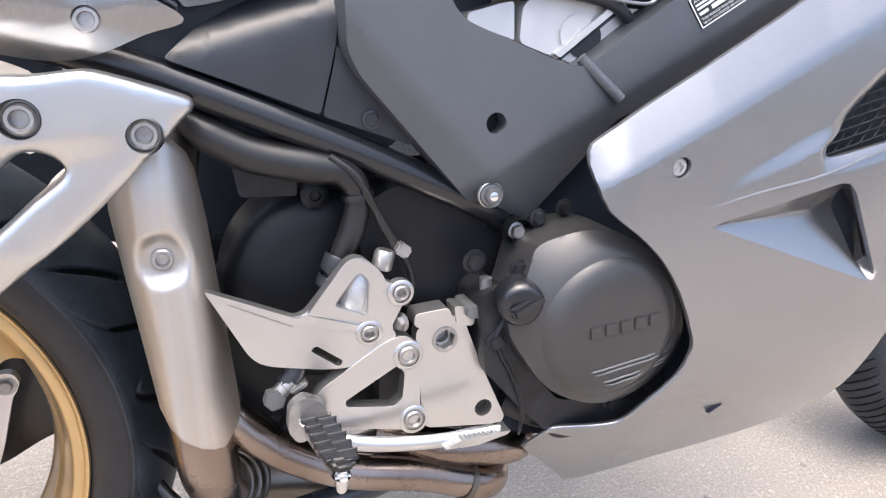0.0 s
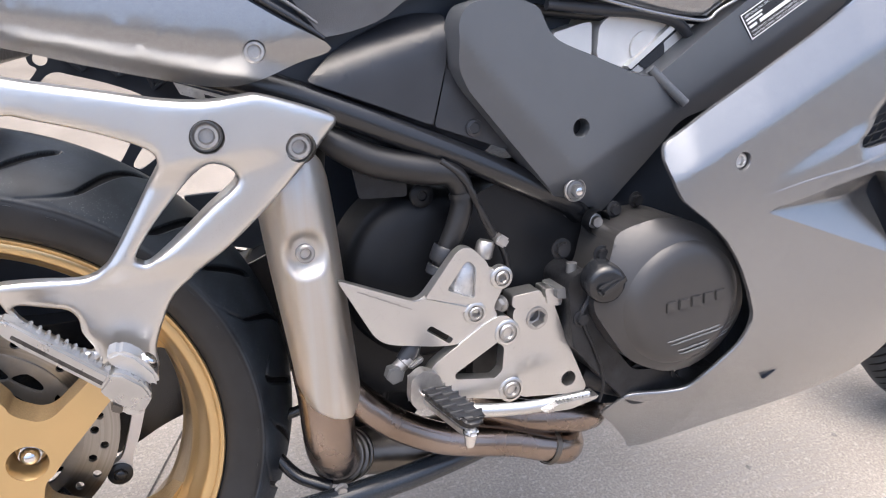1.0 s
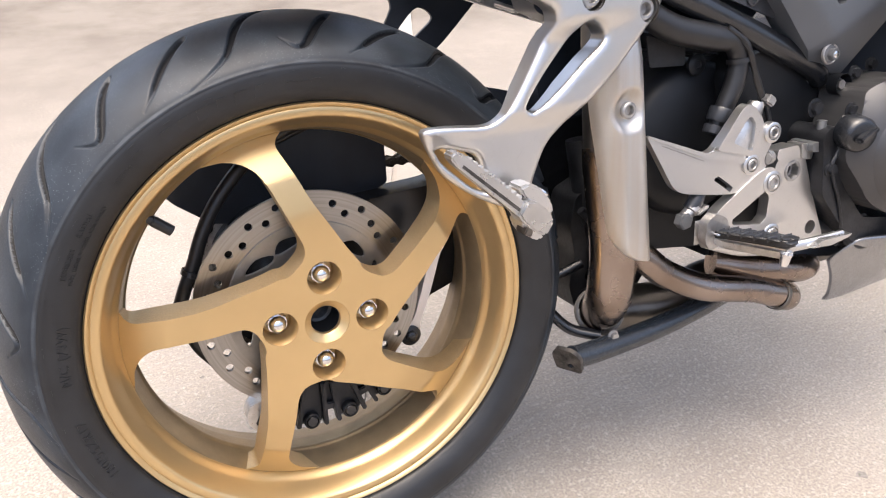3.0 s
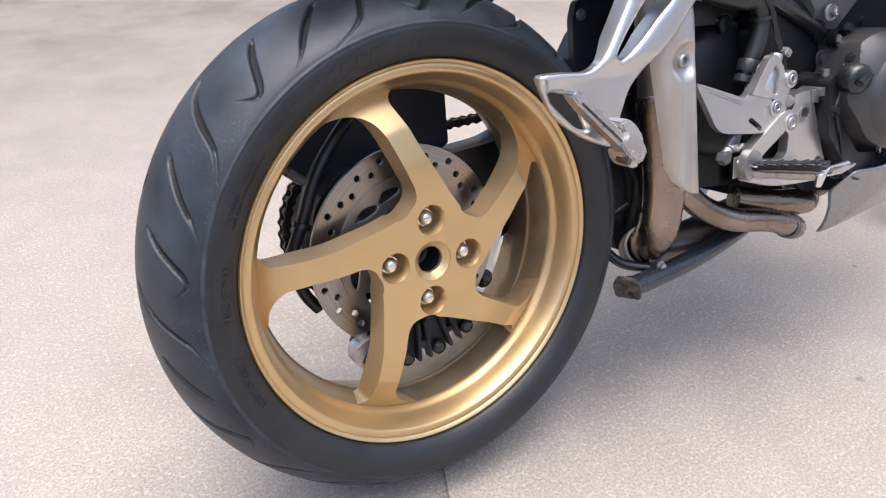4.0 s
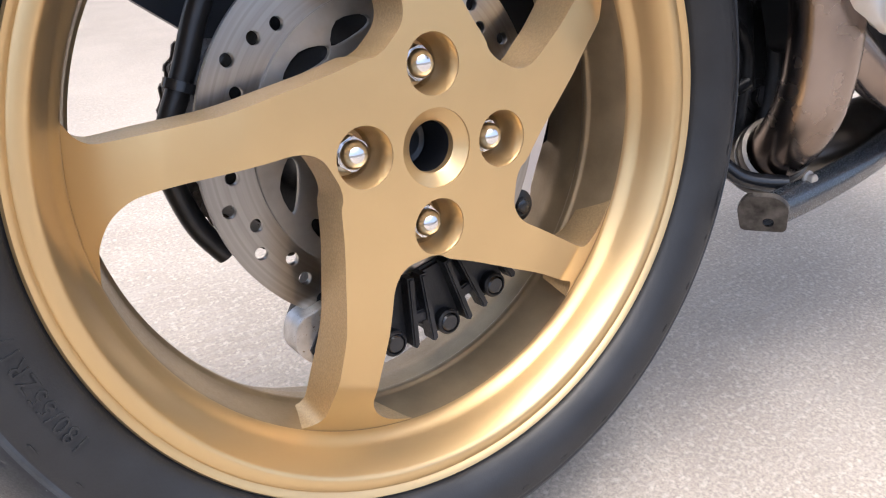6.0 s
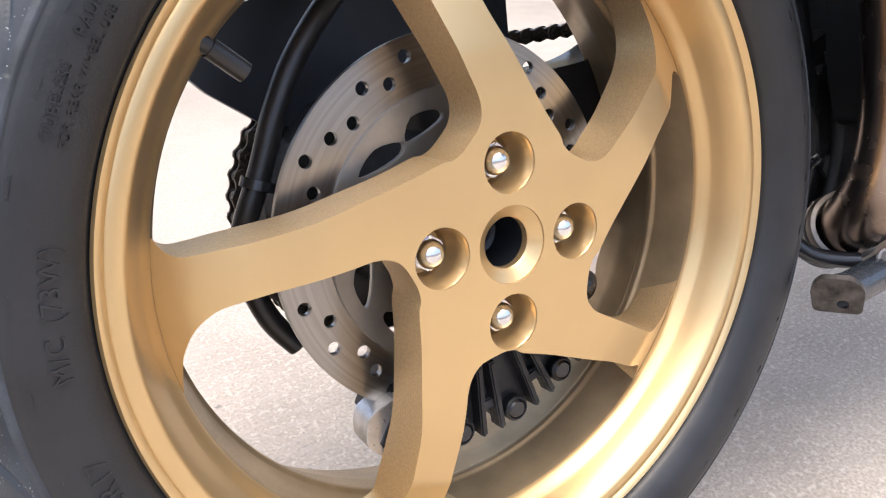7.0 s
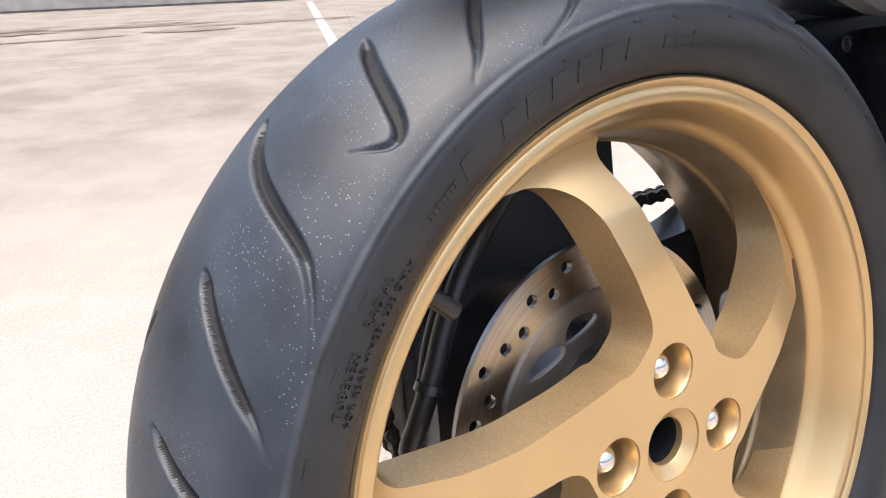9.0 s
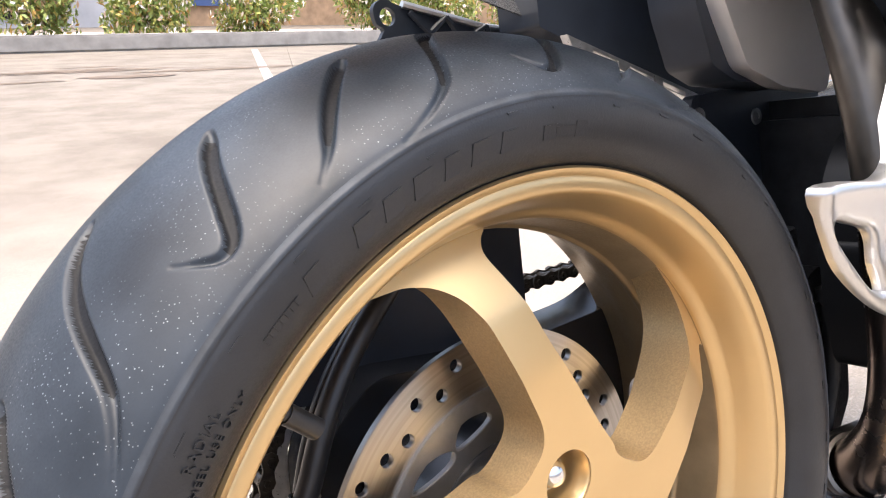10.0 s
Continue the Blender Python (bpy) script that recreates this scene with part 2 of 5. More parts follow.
def cast(outline, front, back, holes=(), rnd=2.0, cell=0.0, depth=None, seg=2, soften=0, creases=()):
    """A cast or moulded piece: the outline, pushed to a depth (front, or depth(x, z) in mm), thickened to back, its edges rounded.
    back: mm, or with depth given the thickness behind the front."""
    bm = sheet(outline, holes, cell)
    for (x, z), (nx, nz) in creases:
        bmesh.ops.bisect_plane(bm, geom=bm.verts[:] + bm.edges[:] + bm.faces[:], plane_co=(x * MM, 0, z * MM), plane_no=(nx, 0, nz))
    faces = bm.faces[:]
    res = bmesh.ops.extrude_face_region(bm, geom=faces)
    behind = {v for v in res["geom"] if isinstance(v, bmesh.types.BMVert)}
    for v in bm.verts:
        x, z = v.co.x / MM, v.co.z / MM
        d = front if depth is None else depth(x, z)
        if v in behind:
            d = back if depth is None else d + back
        v.co.y = d * MM
    if soften:
        inner = [v for v in bm.verts if not any(abs(e.other_vert(v).co.y - v.co.y) > 0.006 for e in v.link_edges)]
        for _ in range(soften):
            move = {v: sum(e.other_vert(v).co.y for e in v.link_edges) / len(v.link_edges) for v in inner}
            for v, y in move.items():
                v.co.y = 0.5 * v.co.y + 0.5 * y
    if rnd:
        bm.normal_update()
        sharp = [e for e in bm.edges if len(e.link_faces) == 2 and e.calc_face_angle(0) > 0.6
                 and abs(e.link_faces[0].normal.y) + abs(e.link_faces[1].normal.y) > 0.5]
        bmesh.ops.bevel(bm, geom=sharp, offset=rnd * MM, segments=seg, affect="EDGES", clamp_overlap=True)
    return bm


def panel(outline, holes, depth, thick, roll=5.0, cell=14.0, plain=(), rings=(0.4, 0.7, 1.0, 1.3, 1.6)):
    """A moulded piece whose rim is followed by narrow rings that roll back over the width roll (mm), like a rounded casting."""
    bm = sheet(outline, [*holes, *plain])
    bmesh.ops.recalc_face_normals(bm, faces=bm.faces)
    inner = bm.faces[:]
    for w in rings:
        bmesh.ops.inset_region(bm, faces=inner, use_boundary=True, use_even_offset=False, thickness=w * MM)
    for v in bm.verts:
        v.co.y = 0.0
    xs, zs = [p[0] for p in outline], [p[1] for p in outline]
    for axis, lo, hi in ((0, min(xs), max(xs)), (2, min(zs), max(zs))):
        k = lo + cell
        while k < hi:
            co, no = [0, 0, 0], [0, 0, 0]
            co[axis], no[axis] = k * MM, 1
            bmesh.ops.bisect_plane(bm, geom=bm.verts[:] + bm.edges[:] + bm.faces[:], plane_co=co, plane_no=no)
            k += cell
    loops = [np.array(p) for p in (outline, *holes)]
    res = bmesh.ops.extrude_face_region(bm, geom=bm.faces[:])
    behind = {v for v in res["geom"] if isinstance(v, bmesh.types.BMVert)}
    for v in bm.verts:
        x, z = v.co.x / MM, v.co.z / MM
        y = depth(x, z)
        if v in behind:
            y += thick(x, z) if callable(thick) else thick
        else:
            e = min(edge_distance(x, z, loops) / roll, 1)
            y += roll * 0.8 * (1 - math.sqrt(max(0.0, 1 - (1 - e) ** 2)))
        v.co.y = y * MM
    return bm


def edge_distance(x, z, loops):
    best = 1e9
    for a in loops:
        b = np.roll(a, -1, 0) - a
        t = np.clip(((x - a[:, 0]) * b[:, 0] + (z - a[:, 1]) * b[:, 1]) / np.maximum((b * b).sum(1), 1e-9), 0, 1)
        best = min(best, float(np.hypot(a[:, 0] + t * b[:, 0] - x, a[:, 1] + t * b[:, 1] - z).min()))
    return best


def eased(d, w):
    """Zero below, d above, with a rounded turn about w wide."""
    return (d + math.sqrt(d * d + w * w)) / 2


def solid(points, faces, rnd=0.0, seg=2):
    """A faceted piece from named corners (mm): points maps a letter to (x, y, z), faces are words of letters."""
    bm = bmesh.new()
    at = {k: bm.verts.new(Vector(p) * MM) for k, p in points.items()}
    for f in faces:
        bm.faces.new([at[c] for c in f])
    if rnd:
        inner = [e for e in bm.edges if len(e.link_faces) == 2]
        bmesh.ops.bevel(bm, geom=inner, offset=rnd * MM, segments=seg, affect="EDGES", clamp_overlap=True)
    return bm


def lathe(profile, centre=(0, 0, 0), axis=(0, 1, 0), seg=64, closed=True, start=0.0, sweep=360.0):
    """Turns (radius, along) in mm round an axis through centre."""
    bm = bmesh.new()
    turn = Vector((0, 1, 0)).rotation_difference(Vector(axis)).to_matrix()
    full = sweep >= 360
    loops = []
    count = seg if full else seg + 1
    for i in range(count):
        a = radians(start + sweep * i / seg)
        c, s = math.cos(a), math.sin(a)
        loops.append([bm.verts.new((Vector(centre) + turn @ Vector((r * c, y, r * s))) * MM) for r, y in profile])
    m = len(profile)
    for i in range(seg):
        a, b = loops[i], loops[(i + 1) % count]
        for j in range(m if closed else m - 1):
            bm.faces.new((a[j], a[(j + 1) % m], b[(j + 1) % m], b[j]))
    if not full and closed:
        bm.faces.new(loops[0]), bm.faces.new(loops[-1])
    bmesh.ops.remove_doubles(bm, verts=bm.verts, dist=1e-6)
    return bm


def tube(path, radius, seg=14, n=6, smooth=True, caps=True, flat=1.0):
    """A round bar along points in mm; radius a number or one for each point."""
    pts = spline(path, n) if smooth else [tuple(p) for p in path]
    rs = radius if isinstance(radius, (list, tuple)) else [radius] * len(path)
    at = np.interp(np.linspace(0, len(path) - 1, len(pts)), range(len(path)), rs)
    bm = bmesh.new()
    pts = [Vector(p) for p in pts]
    loops = []
    up = Vector((0, 1, 0.01))
    for i, p in enumerate(pts):
        ahead = (pts[min(i + 1, len(pts) - 1)] - pts[max(i - 1, 0)]).normalized()
        side = up.cross(ahead)
        if side.length < 1e-3:
            side = Vector((0, 0, 1)).cross(ahead)
        side.normalize()
        up = ahead.cross(side).normalized()
        loops.append([bm.verts.new((p + float(at[i]) * (math.cos(2 * math.pi * k / seg) * side + flat * math.sin(2 * math.pi * k / seg) * up)) * MM) for k in range(seg)])
    for a, b in zip(loops, loops[1:]):
        for k in range(seg):
            bm.faces.new((a[k], a[(k + 1) % seg], b[(k + 1) % seg], b[k]))
    if caps:
        bm.faces.new(loops[0]), bm.faces.new(loops[-1])
    return bm


def join(*bms):
    """One bmesh from several."""
    out = bms[0]
    for b in bms[1:]:
        me = bpy.data.meshes.new("joined")
        b.to_mesh(me)
        b.free()
        out.from_mesh(me)
        bpy.data.meshes.remove(me)
    return out


def box(x0, x1, y0, y1, z0, z1, rnd=1.5, turn=None):
    bm = bmesh.new()
    bmesh.ops.create_cube(bm, size=1)
    for v in bm.verts:
        v.co = Vector(((x0 + x1) / 2 + v.co.x * (x1 - x0), (y0 + y1) / 2 + v.co.y * (y1 - y0), (z0 + z1) / 2 + v.co.z * (z1 - z0))) * MM
    if rnd:
        bmesh.ops.bevel(bm, geom=bm.edges[:], offset=rnd * MM, segments=2, affect="EDGES", clamp_overlap=True)
    if turn:
        bmesh.ops.rotate(bm, verts=bm.verts, cent=Vector(((x0 + x1) / 2, (y0 + y1) / 2, (z0 + z1) / 2)) * MM, matrix=Euler([radians(a) for a in turn]).to_matrix())
    return bm


def socket_bolt(x, y, z, r, high=4.0, axis=(0, 1, 0), washer=1.0):
    """A round socket-head screw whose head faces the near side; y is the seat of the head."""
    e = r * 0.16
    prof = [(0.0, 0.0), (r * washer, 0.0), (r * washer, -1.0), (r, -1.0), (r, -high + e), (r - e, -high), (r * 0.62, -high), (r * 0.56, -high + e * 0.5), (r * 0.55, -high * 0.1), (r * 0.5, 1.5), (0.0, 2.0)]
    return lathe(prof, (x, y, z), axis, 6 * 4, closed=False)


def hex_bolt(x, y, z, r, high=6.0, dome=0.0, turn=10.0, flange=1.35):
    """A hexagon head with a flange and, if asked, a domed end."""
    bm = lathe([(0, 0), (r * flange, 0), (r * flange, -1.5), (r * 0.9, -2.2), (0, -2.2)], (x, y, z), seg=28, closed=False)
    hexa = bmesh.new()
    lo, hi = [], []
    for k in range(6):
        a = radians(60 * k + turn)
        lo.append(hexa.verts.new(((x + r * math.cos(a)) * MM, (y - 1.5) * MM, (z + r * math.sin(a)) * MM)))
        hi.append(hexa.verts.new(((x + r * math.cos(a)) * MM, (y - high) * MM, (z + r * math.sin(a)) * MM)))
    hexa.faces.new(hi)
    for k in range(6):
        hexa.faces.new((lo[k], lo[(k + 1) % 6], hi[(k + 1) % 6], hi[k]))
    bmesh.ops.bevel(hexa, geom=hexa.edges[:], offset=r * 0.1 * MM, segments=2, affect="EDGES", clamp_overlap=True)
    parts = [bm, hexa]
    if dome:
        rr = r * 0.80
        parts.append(lathe([(rr, -high + 0.5)] + [(rr * math.cos(radians(a)), -high - dome * math.sin(radians(a))) for a in range(0, 91, 15)], (x, y, z), seg=24, closed=False))
    return join(*parts)


# ---- ground and surroundings ----
def structure(name, bm, mat, label, smooth=30):
    ob = part(name, bm, mat, None, label, smooth)
    return tagged(ob, kind="structure")


def concrete():
    """Pale worn concrete: sand speckle, broad stains, dark flecks and fine grit relief."""
    m = bpy.data.materials.new("concrete")
    m.use_nodes = True
    n, link = m.node_tree.nodes, m.node_tree.links.new
    b = n["Principled BSDF"]
    tc = n.new("ShaderNodeTexCoord")

    def noise_tex(scale, detail=6.0, rough=0.6):
        t = n.new("ShaderNodeTexNoise")
        t.inputs["Scale"].default_value, t.inputs["Detail"].default_value, t.inputs["Roughness"].default_value = scale, detail, rough
        link(tc.outputs["Object"], t.inputs["Vector"])
        return t

    def mixed(a, c, fac, lo=0.35, hi=0.65):
        r = n.new("ShaderNodeMapRange")
        r.inputs["From Min"].default_value, r.inputs["From Max"].default_value = lo, hi
        link(fac, r.inputs["Value"])
        x = n.new("ShaderNodeMix")
        x.data_type = "RGBA"
        link(r.outputs[0], x.inputs["Factor"])
        for socket, v in (("A", a), ("B", c)):
            if isinstance(v, tuple):
                x.inputs[socket].default_value = (*v, 1)
            else:
                link(v, x.inputs[socket])
        return x.outputs["Result"]

    stains, cloud, grit, fleck = noise_tex(0.9), noise_tex(7.0), noise_tex(260.0, 5.0, 0.75), noise_tex(26.0, 2.0)
    sand = noise_tex(130.0, 3.0, 0.6)
    base = mixed((0.240, 0.208, 0.176), (0.338, 0.300, 0.260), stains.outputs["Fac"])
    base = mixed(base, (0.38, 0.337, 0.29), cloud.outputs["Fac"], 0.45, 0.95)
    base = mixed((0.15, 0.138, 0.125), base, grit.outputs["Fac"], 0.30, 0.58)
    base = mixed(base, (0.468, 0.426, 0.376), sand.outputs["Fac"], 0.52, 0.95)
    drawn, streak = n.new("ShaderNodeMapping"), n.new("ShaderNodeTexNoise")      # broom marks
    drawn.inputs["Scale"].default_value, drawn.inputs["Rotation"].default_value = (14.0, 150.0, 1.0), (0, 0, 0.5)
    link(tc.outputs["Object"], drawn.inputs["Vector"])
    link(drawn.outputs[0], streak.inputs["Vector"])
    streak.inputs["Scale"].default_value, streak.inputs["Detail"].default_value = 1.0, 4.0
    worn = mixed((0.25, 0.228, 0.207), base, streak.outputs["Fac"], 0.30, 0.56)
    blotch = noise_tex(2.3, 5.0, 0.65)
    base = mixed(worn, base, blotch.outputs["Fac"], 0.40, 0.62)
    base = mixed(base, (0.17, 0.155, 0.14), fleck.outputs["Fac"], 0.74, 0.80)
    place, edge = n.new("ShaderNodeSeparateXYZ"), n.new("ShaderNodeMath")        # far yard coloured darker, with a ragged edge, to hold down its bright light
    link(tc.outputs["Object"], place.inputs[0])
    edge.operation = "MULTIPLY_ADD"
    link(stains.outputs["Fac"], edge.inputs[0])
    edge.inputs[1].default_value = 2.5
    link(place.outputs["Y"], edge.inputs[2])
    undertone = mixed((0.116, 0.098, 0.079), (0.172, 0.151, 0.126), blotch.outputs["Fac"], 0.38, 0.60)
    base = mixed(base, undertone, edge.outputs[0], 1.8, 4.0)
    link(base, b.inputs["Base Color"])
    b.inputs["Roughness"].default_value = 0.85
    bp = n.new("ShaderNodeBump")
    bp.inputs["Strength"].default_value, bp.inputs["Distance"].default_value = 0.55, 0.002
    link(grit.outputs["Fac"], bp.inputs["Height"])
    link(bp.outputs[0], b.inputs["Normal"])
    return m


CONCRETE = concrete()
KERB = material("kerb_concrete", (0.30, 0.285, 0.265), 0.85, 0, 0, 0.2, 6, 0.5, 150)
LINE = material("worn_line_paint", (0.27, 0.255, 0.235), 0.7, 0, 0, 0.15, 15, 0.2, 100)
SOIL = material("planter_gravel", (0.45, 0.40, 0.34), 0.9, 0, 0, 0.4, 8, 0.6, 60)


def slab(x0, x1, y0, y1, z0, z1, rnd=0.0):
    return box(x0 * 1000, x1 * 1000, y0 * 1000, y1 * 1000, z0 * 1000, z1 * 1000, rnd)


# one paved sheet to the horizon, with an open joint along x behind the machine and another across it
JX, JW = 0.012, 0.006
bm = bmesh.new()
LEAN_X = 0.456                                    # the joint runs askew
cuts = [(-400, -400), (JX - JW, JX - JW), (JX - JW + 0.001, JX - JW + 0.001), (JX + JW - 0.001, JX + JW - 0.001), (JX + JW, JX + JW), (400, 400)]
drop = [0, 0, -0.005, -0.005, 0, 0]
lines = []
for (x, _), z in zip(cuts, drop):
    far = abs(x) > 100
    lines.append([bm.verts.new((x + (0 if far else LEAN_X * y), y, z)) for y in (-400, -40, 0, 9, 9.001, 400)])
for a, b in zip(lines, lines[1:]):
    for k in range(5):
        bm.faces.new((a[k], b[k], b[k + 1], a[k + 1]))
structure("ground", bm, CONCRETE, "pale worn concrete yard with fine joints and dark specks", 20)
KERB_Y = 9.95
structure("kerb", slab(-60, 60, KERB_Y, KERB_Y + 0.18, 0, 0.21, 25), KERB, "grey concrete kerb edging a planting strip")
structure("planting_strip", slab(-60, 60, KERB_Y + 0.16, KERB_Y + 3.0, 0, 0.12), SOIL, "pale gravel planting strip behind the kerb")
bm = box(0, 95, 1500, KERB_Y * 1000 - 500, 1, 4, 0)
for v in bm.verts:
    v.co.x += 0.06 + 0.395 * v.co.y
structure("parking_line", bm, LINE, "faded white painted parking line on the concrete")

# ---- motorcycle ----
bike = new("motorcycle")
bike.empty_display_size = 0.05
bike.matrix_world = BIKE
tagged(bike, "silver sport touring motorcycle with gold wheels leaning on its stand", "motorcycle")

# -- rear wheel --
YC = 77.0    # middle plane of the wheel


def polar(r, a):
    return (r * math.cos(radians(a)), r * math.sin(radians(a)))


WINDOW = [(82, -4.8), (75, -1.5), (70.5, 5), (68.3, 11), (69, 17.5), (73, 22.5), (83, 35.5), (106, 49), (130, 56.7), (152, 60.4), (166, 62.2), (178, 63.6), (187, 64.4), (193, 64.0), (198, 62.6), (201.5, 60),
          (203, 50), (203, 40), (203, 30), (202.5, 18), (196, 10.5), (191, 7), (184, 4), (174, 1.5), (163, 0.2), (152, -0.6), (134, -1.6), (108, -3.6), (92, -5.4)]
windows = [spline([polar(r, a + 33 + 72 * k) for r, a in WINDOW], 4, True) for k in range(5)]
NUTS = [(2.6, 49.8), (50, -3.4), (-49.3, 3.8), (-3.5, -49.8)]


def face_depth(x, z):
    """The spokes' front: flat at the hub, falling back in two bends towards the rim."""
    r = math.hypot(x, z)
    return 4 + 0.2 * eased(r - 120, 6) + 0.42 * eased(r - 159, 3)


def wheel_face():
    holes = windows + [ring(x, z, 18.5, 28) for x, z in NUTS] + [ring(0, 0, 24.5, 36)]
    bm = cast(ring(0, 0, 204, 180), 0, 34, holes, 1.9, 8.0, face_depth, 3)
    for v in bm.verts:                                # the spokes' back runs out to the barrel
        x, z = v.co.x / MM, v.co.z / MM
        if v.co.y / MM > face_depth(x, z) + 15:
            r = math.hypot(x, z)
            v.co.y += (0.10 * max(0, r - 90) - 0.35 * eased(r - 159, 3)) * MM
    return bm


RIM = [(228.5, 8), (231, 3), (231.2, 0.5), (229.8, -1.2), (228, -0.4), (226.6, 1.2), (225.6, 2.2), (224.4, 1.4), (218.5, 2.0), (217, 2.8), (215.6, 5), (212.8, 11), (209.8, 19), (207.6, 25.5), (206.4, 28), (204.6, 30.4),
       (202, 34), (200.6, 37), (199.8, 41), (197.4, 55), (195.4, 68), (194.6, 70.6), (193.2, 71.6), (192.8, 73), (192.8, 76.5), (193.6, 78), (196.5, 80), (198, 88), (199, 100), (203, 112), (210, 128), (216, 150), (218, 153), (228, 155), (231, 152), (229, 146),
       (222, 144), (216, 126), (207, 104), (204, 92), (204, 62), (208, 44), (216, 26), (222, 9)]
CUP = [(18.6, 5.4), (17.8, 6.6), (16.6, 18), (16.0, 27)]
SEAT_CUP = [(16.1, 26.5), (15.7, 29), (14.6, 32.2), (0, 32.5)]
wheel = part("rear_wheel", wheel_face(), GOLD, bike, "gold painted five-spoke cast rear wheel", 24, fitted=False)
for poly in wheel.data.polygons:                  # the windows' walls keep the grain of the casting
    if abs(poly.normal.y) < 0.35:
        poly.material_index = 1
wheel.data.materials.append(GOLD_CAST)
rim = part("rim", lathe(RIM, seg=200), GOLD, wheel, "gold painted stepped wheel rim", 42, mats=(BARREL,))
for poly in rim.data.polygons:                    # behind the spokes, dust and shade are both put into a darker gold
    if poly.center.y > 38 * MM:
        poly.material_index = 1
part("centre_cone", lathe([(24.7, 5.4), (23.8, 6.2), (17.3, 9.6), (16.2, 10.8), (16.0, 17)], seg=48, closed=False), GOLD, wheel)
for x, z in NUTS:
    part("nut_cup", lathe(CUP, (x, 0, z), seg=28, closed=False), GOLD, wheel)
for x, z in NUTS:
    part("nut_well", lathe(SEAT_CUP, (x, 0, z), seg=28, closed=False), GOLD_CAST, wheel)
    part("wheel_nut", hex_bolt(x, 32, z, 11.4, 13, 8.5, 15 + x, 1.05), CHROME, wheel, "bright domed steel nut")
part("hub_core", lathe([(0, 45), (48, 45), (56, 52), (60, 70), (60, 140), (0, 140)], seg=48, closed=False), BLACK, wheel, "black hub body")
part("axle_bore", lathe([(16.1, 15.5), (15.9, 16), (15.9, 44), (9, 46), (9, 90), (0, 90)], seg=36, closed=False), BLACK, wheel, "dark hollow axle bore")

# tyre, with the tread's cut grooves in the shape itself
PROFILE = [(224, 8), (231.5, 1.5), (233.5, -3), (237, -7), (243, -11.5), (250, -14.5), (258, -16), (264, -16), (267, -15.2), (268.5, -15.6), (270.5, -14), (274, -12), (280, -7), (286, 0), (292, 8.5),
           (298, 19), (303.5, 31), (308, 44.5), (311.5, 60), (313, 77)]


def groove_set():
    """Curves of the tread's cuts in one pitch: degrees along it, mm from the crown; and half widths."""
    hook = [(0.0, 26), (2.4, 45), (5.4, 73), (7.2, 86), (9.0, 88.5), (10.6, 81), (11.6, 74)]
    long = [(11.4, 6), (14.3, 18), (17.0, 38), (20.5, 74), (22.6, 87), (26.0, 97), (30.2, 104)]
    mid = [(26.0, 31), (29.2, 48), (34.4, 77), (36.5, 88), (39.0, 97)]
    return [(hook, 3.6), (long, 3.6), (mid, 3.4)]


def tyre_bm(grooves=True, across=280, around=2400):
    near = PROFILE
    prof = near + [(r, 2 * YC - y) for r, y in near[-2::-1]]
    pts = np.array(spline([(r, y) for r, y in prof], 8))
    run = np.r_[0, np.cumsum(np.hypot(*np.diff(pts, axis=0).T))]
    u = np.linspace(0, run[-1], across)
    r, y = np.interp(u, run, pts[:, 0]), np.interp(u, run, pts[:, 1])
    s = u - run[-1] / 2                              # mm from the crown, near side negative
    nr, ny = np.gradient(y), -np.gradient(r)         # normal of the profile
    ln = np.hypot(nr, ny)
    nr, ny = nr / ln, ny / ln
    ang = np.linspace(0, 2 * np.pi, around, endpoint=False)
    depth = np.zeros((around, across))
    if grooves:
        pitch = 40.0
        arc = 300 * radians(1)                        # mm of tread in a degree
        for side in (1, -1):
            px = (np.degrees(ang) - 121 - (0 if side > 0 else 20)) % pitch
            gs = -side * s[None, :]
            for curve, half in groove_set():
                c = np.array(spline(curve, 5))
                for shift in (-pitch, 0, pitch):
                    gx = (px[:, None] + shift) * arc
                    best = np.full((around, across), 1e9)
                    taper = np.ones((around, across))
                    for k, ((x0, s0), (x1, s1)) in enumerate(zip(c, c[1:])):
                        x0, x1 = x0 * arc, x1 * arc
                        dx, ds = x1 - x0, s1 - s0
                        t = np.clip(((gx - x0) * dx + (gs - s0) * ds) / (dx * dx + ds * ds), 0, 1)
                        d = np.hypot(gx - x0 - t * dx, gs - s0 - t * ds)
                        f = (k + t) / (len(c) - 1)
                        taper = np.where(d < best, np.clip(np.minimum((1 - f) * 1.6, 0.4 + f * 6), 0.16, 1), taper)
                        best = np.minimum(best, d)
                    w = half * taper
                    depth = np.maximum(depth, np.clip((w - best) / 2.0 + 0.5, 0, 1) * np.minimum(4.5, 5.5 * taper))
    rr, yy = r[None, :] - depth * nr[None, :], y[None, :] - depth * ny[None, :]
    if (nr[across // 2]) < 0:
        rr, yy = r[None, :] + depth * nr[None, :], y[None, :] + depth * ny[None, :]
    co = np.stack([rr * np.cos(ang)[:, None], yy, rr * np.sin(ang)[:, None]], -1) * MM
    i, j = np.meshgrid(np.arange(around), np.arange(across - 1), indexing="ij")
    a, b = i * across + j, ((i + 1) % around) * across + j
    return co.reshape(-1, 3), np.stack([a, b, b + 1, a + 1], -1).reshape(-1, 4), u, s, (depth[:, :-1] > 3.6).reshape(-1)


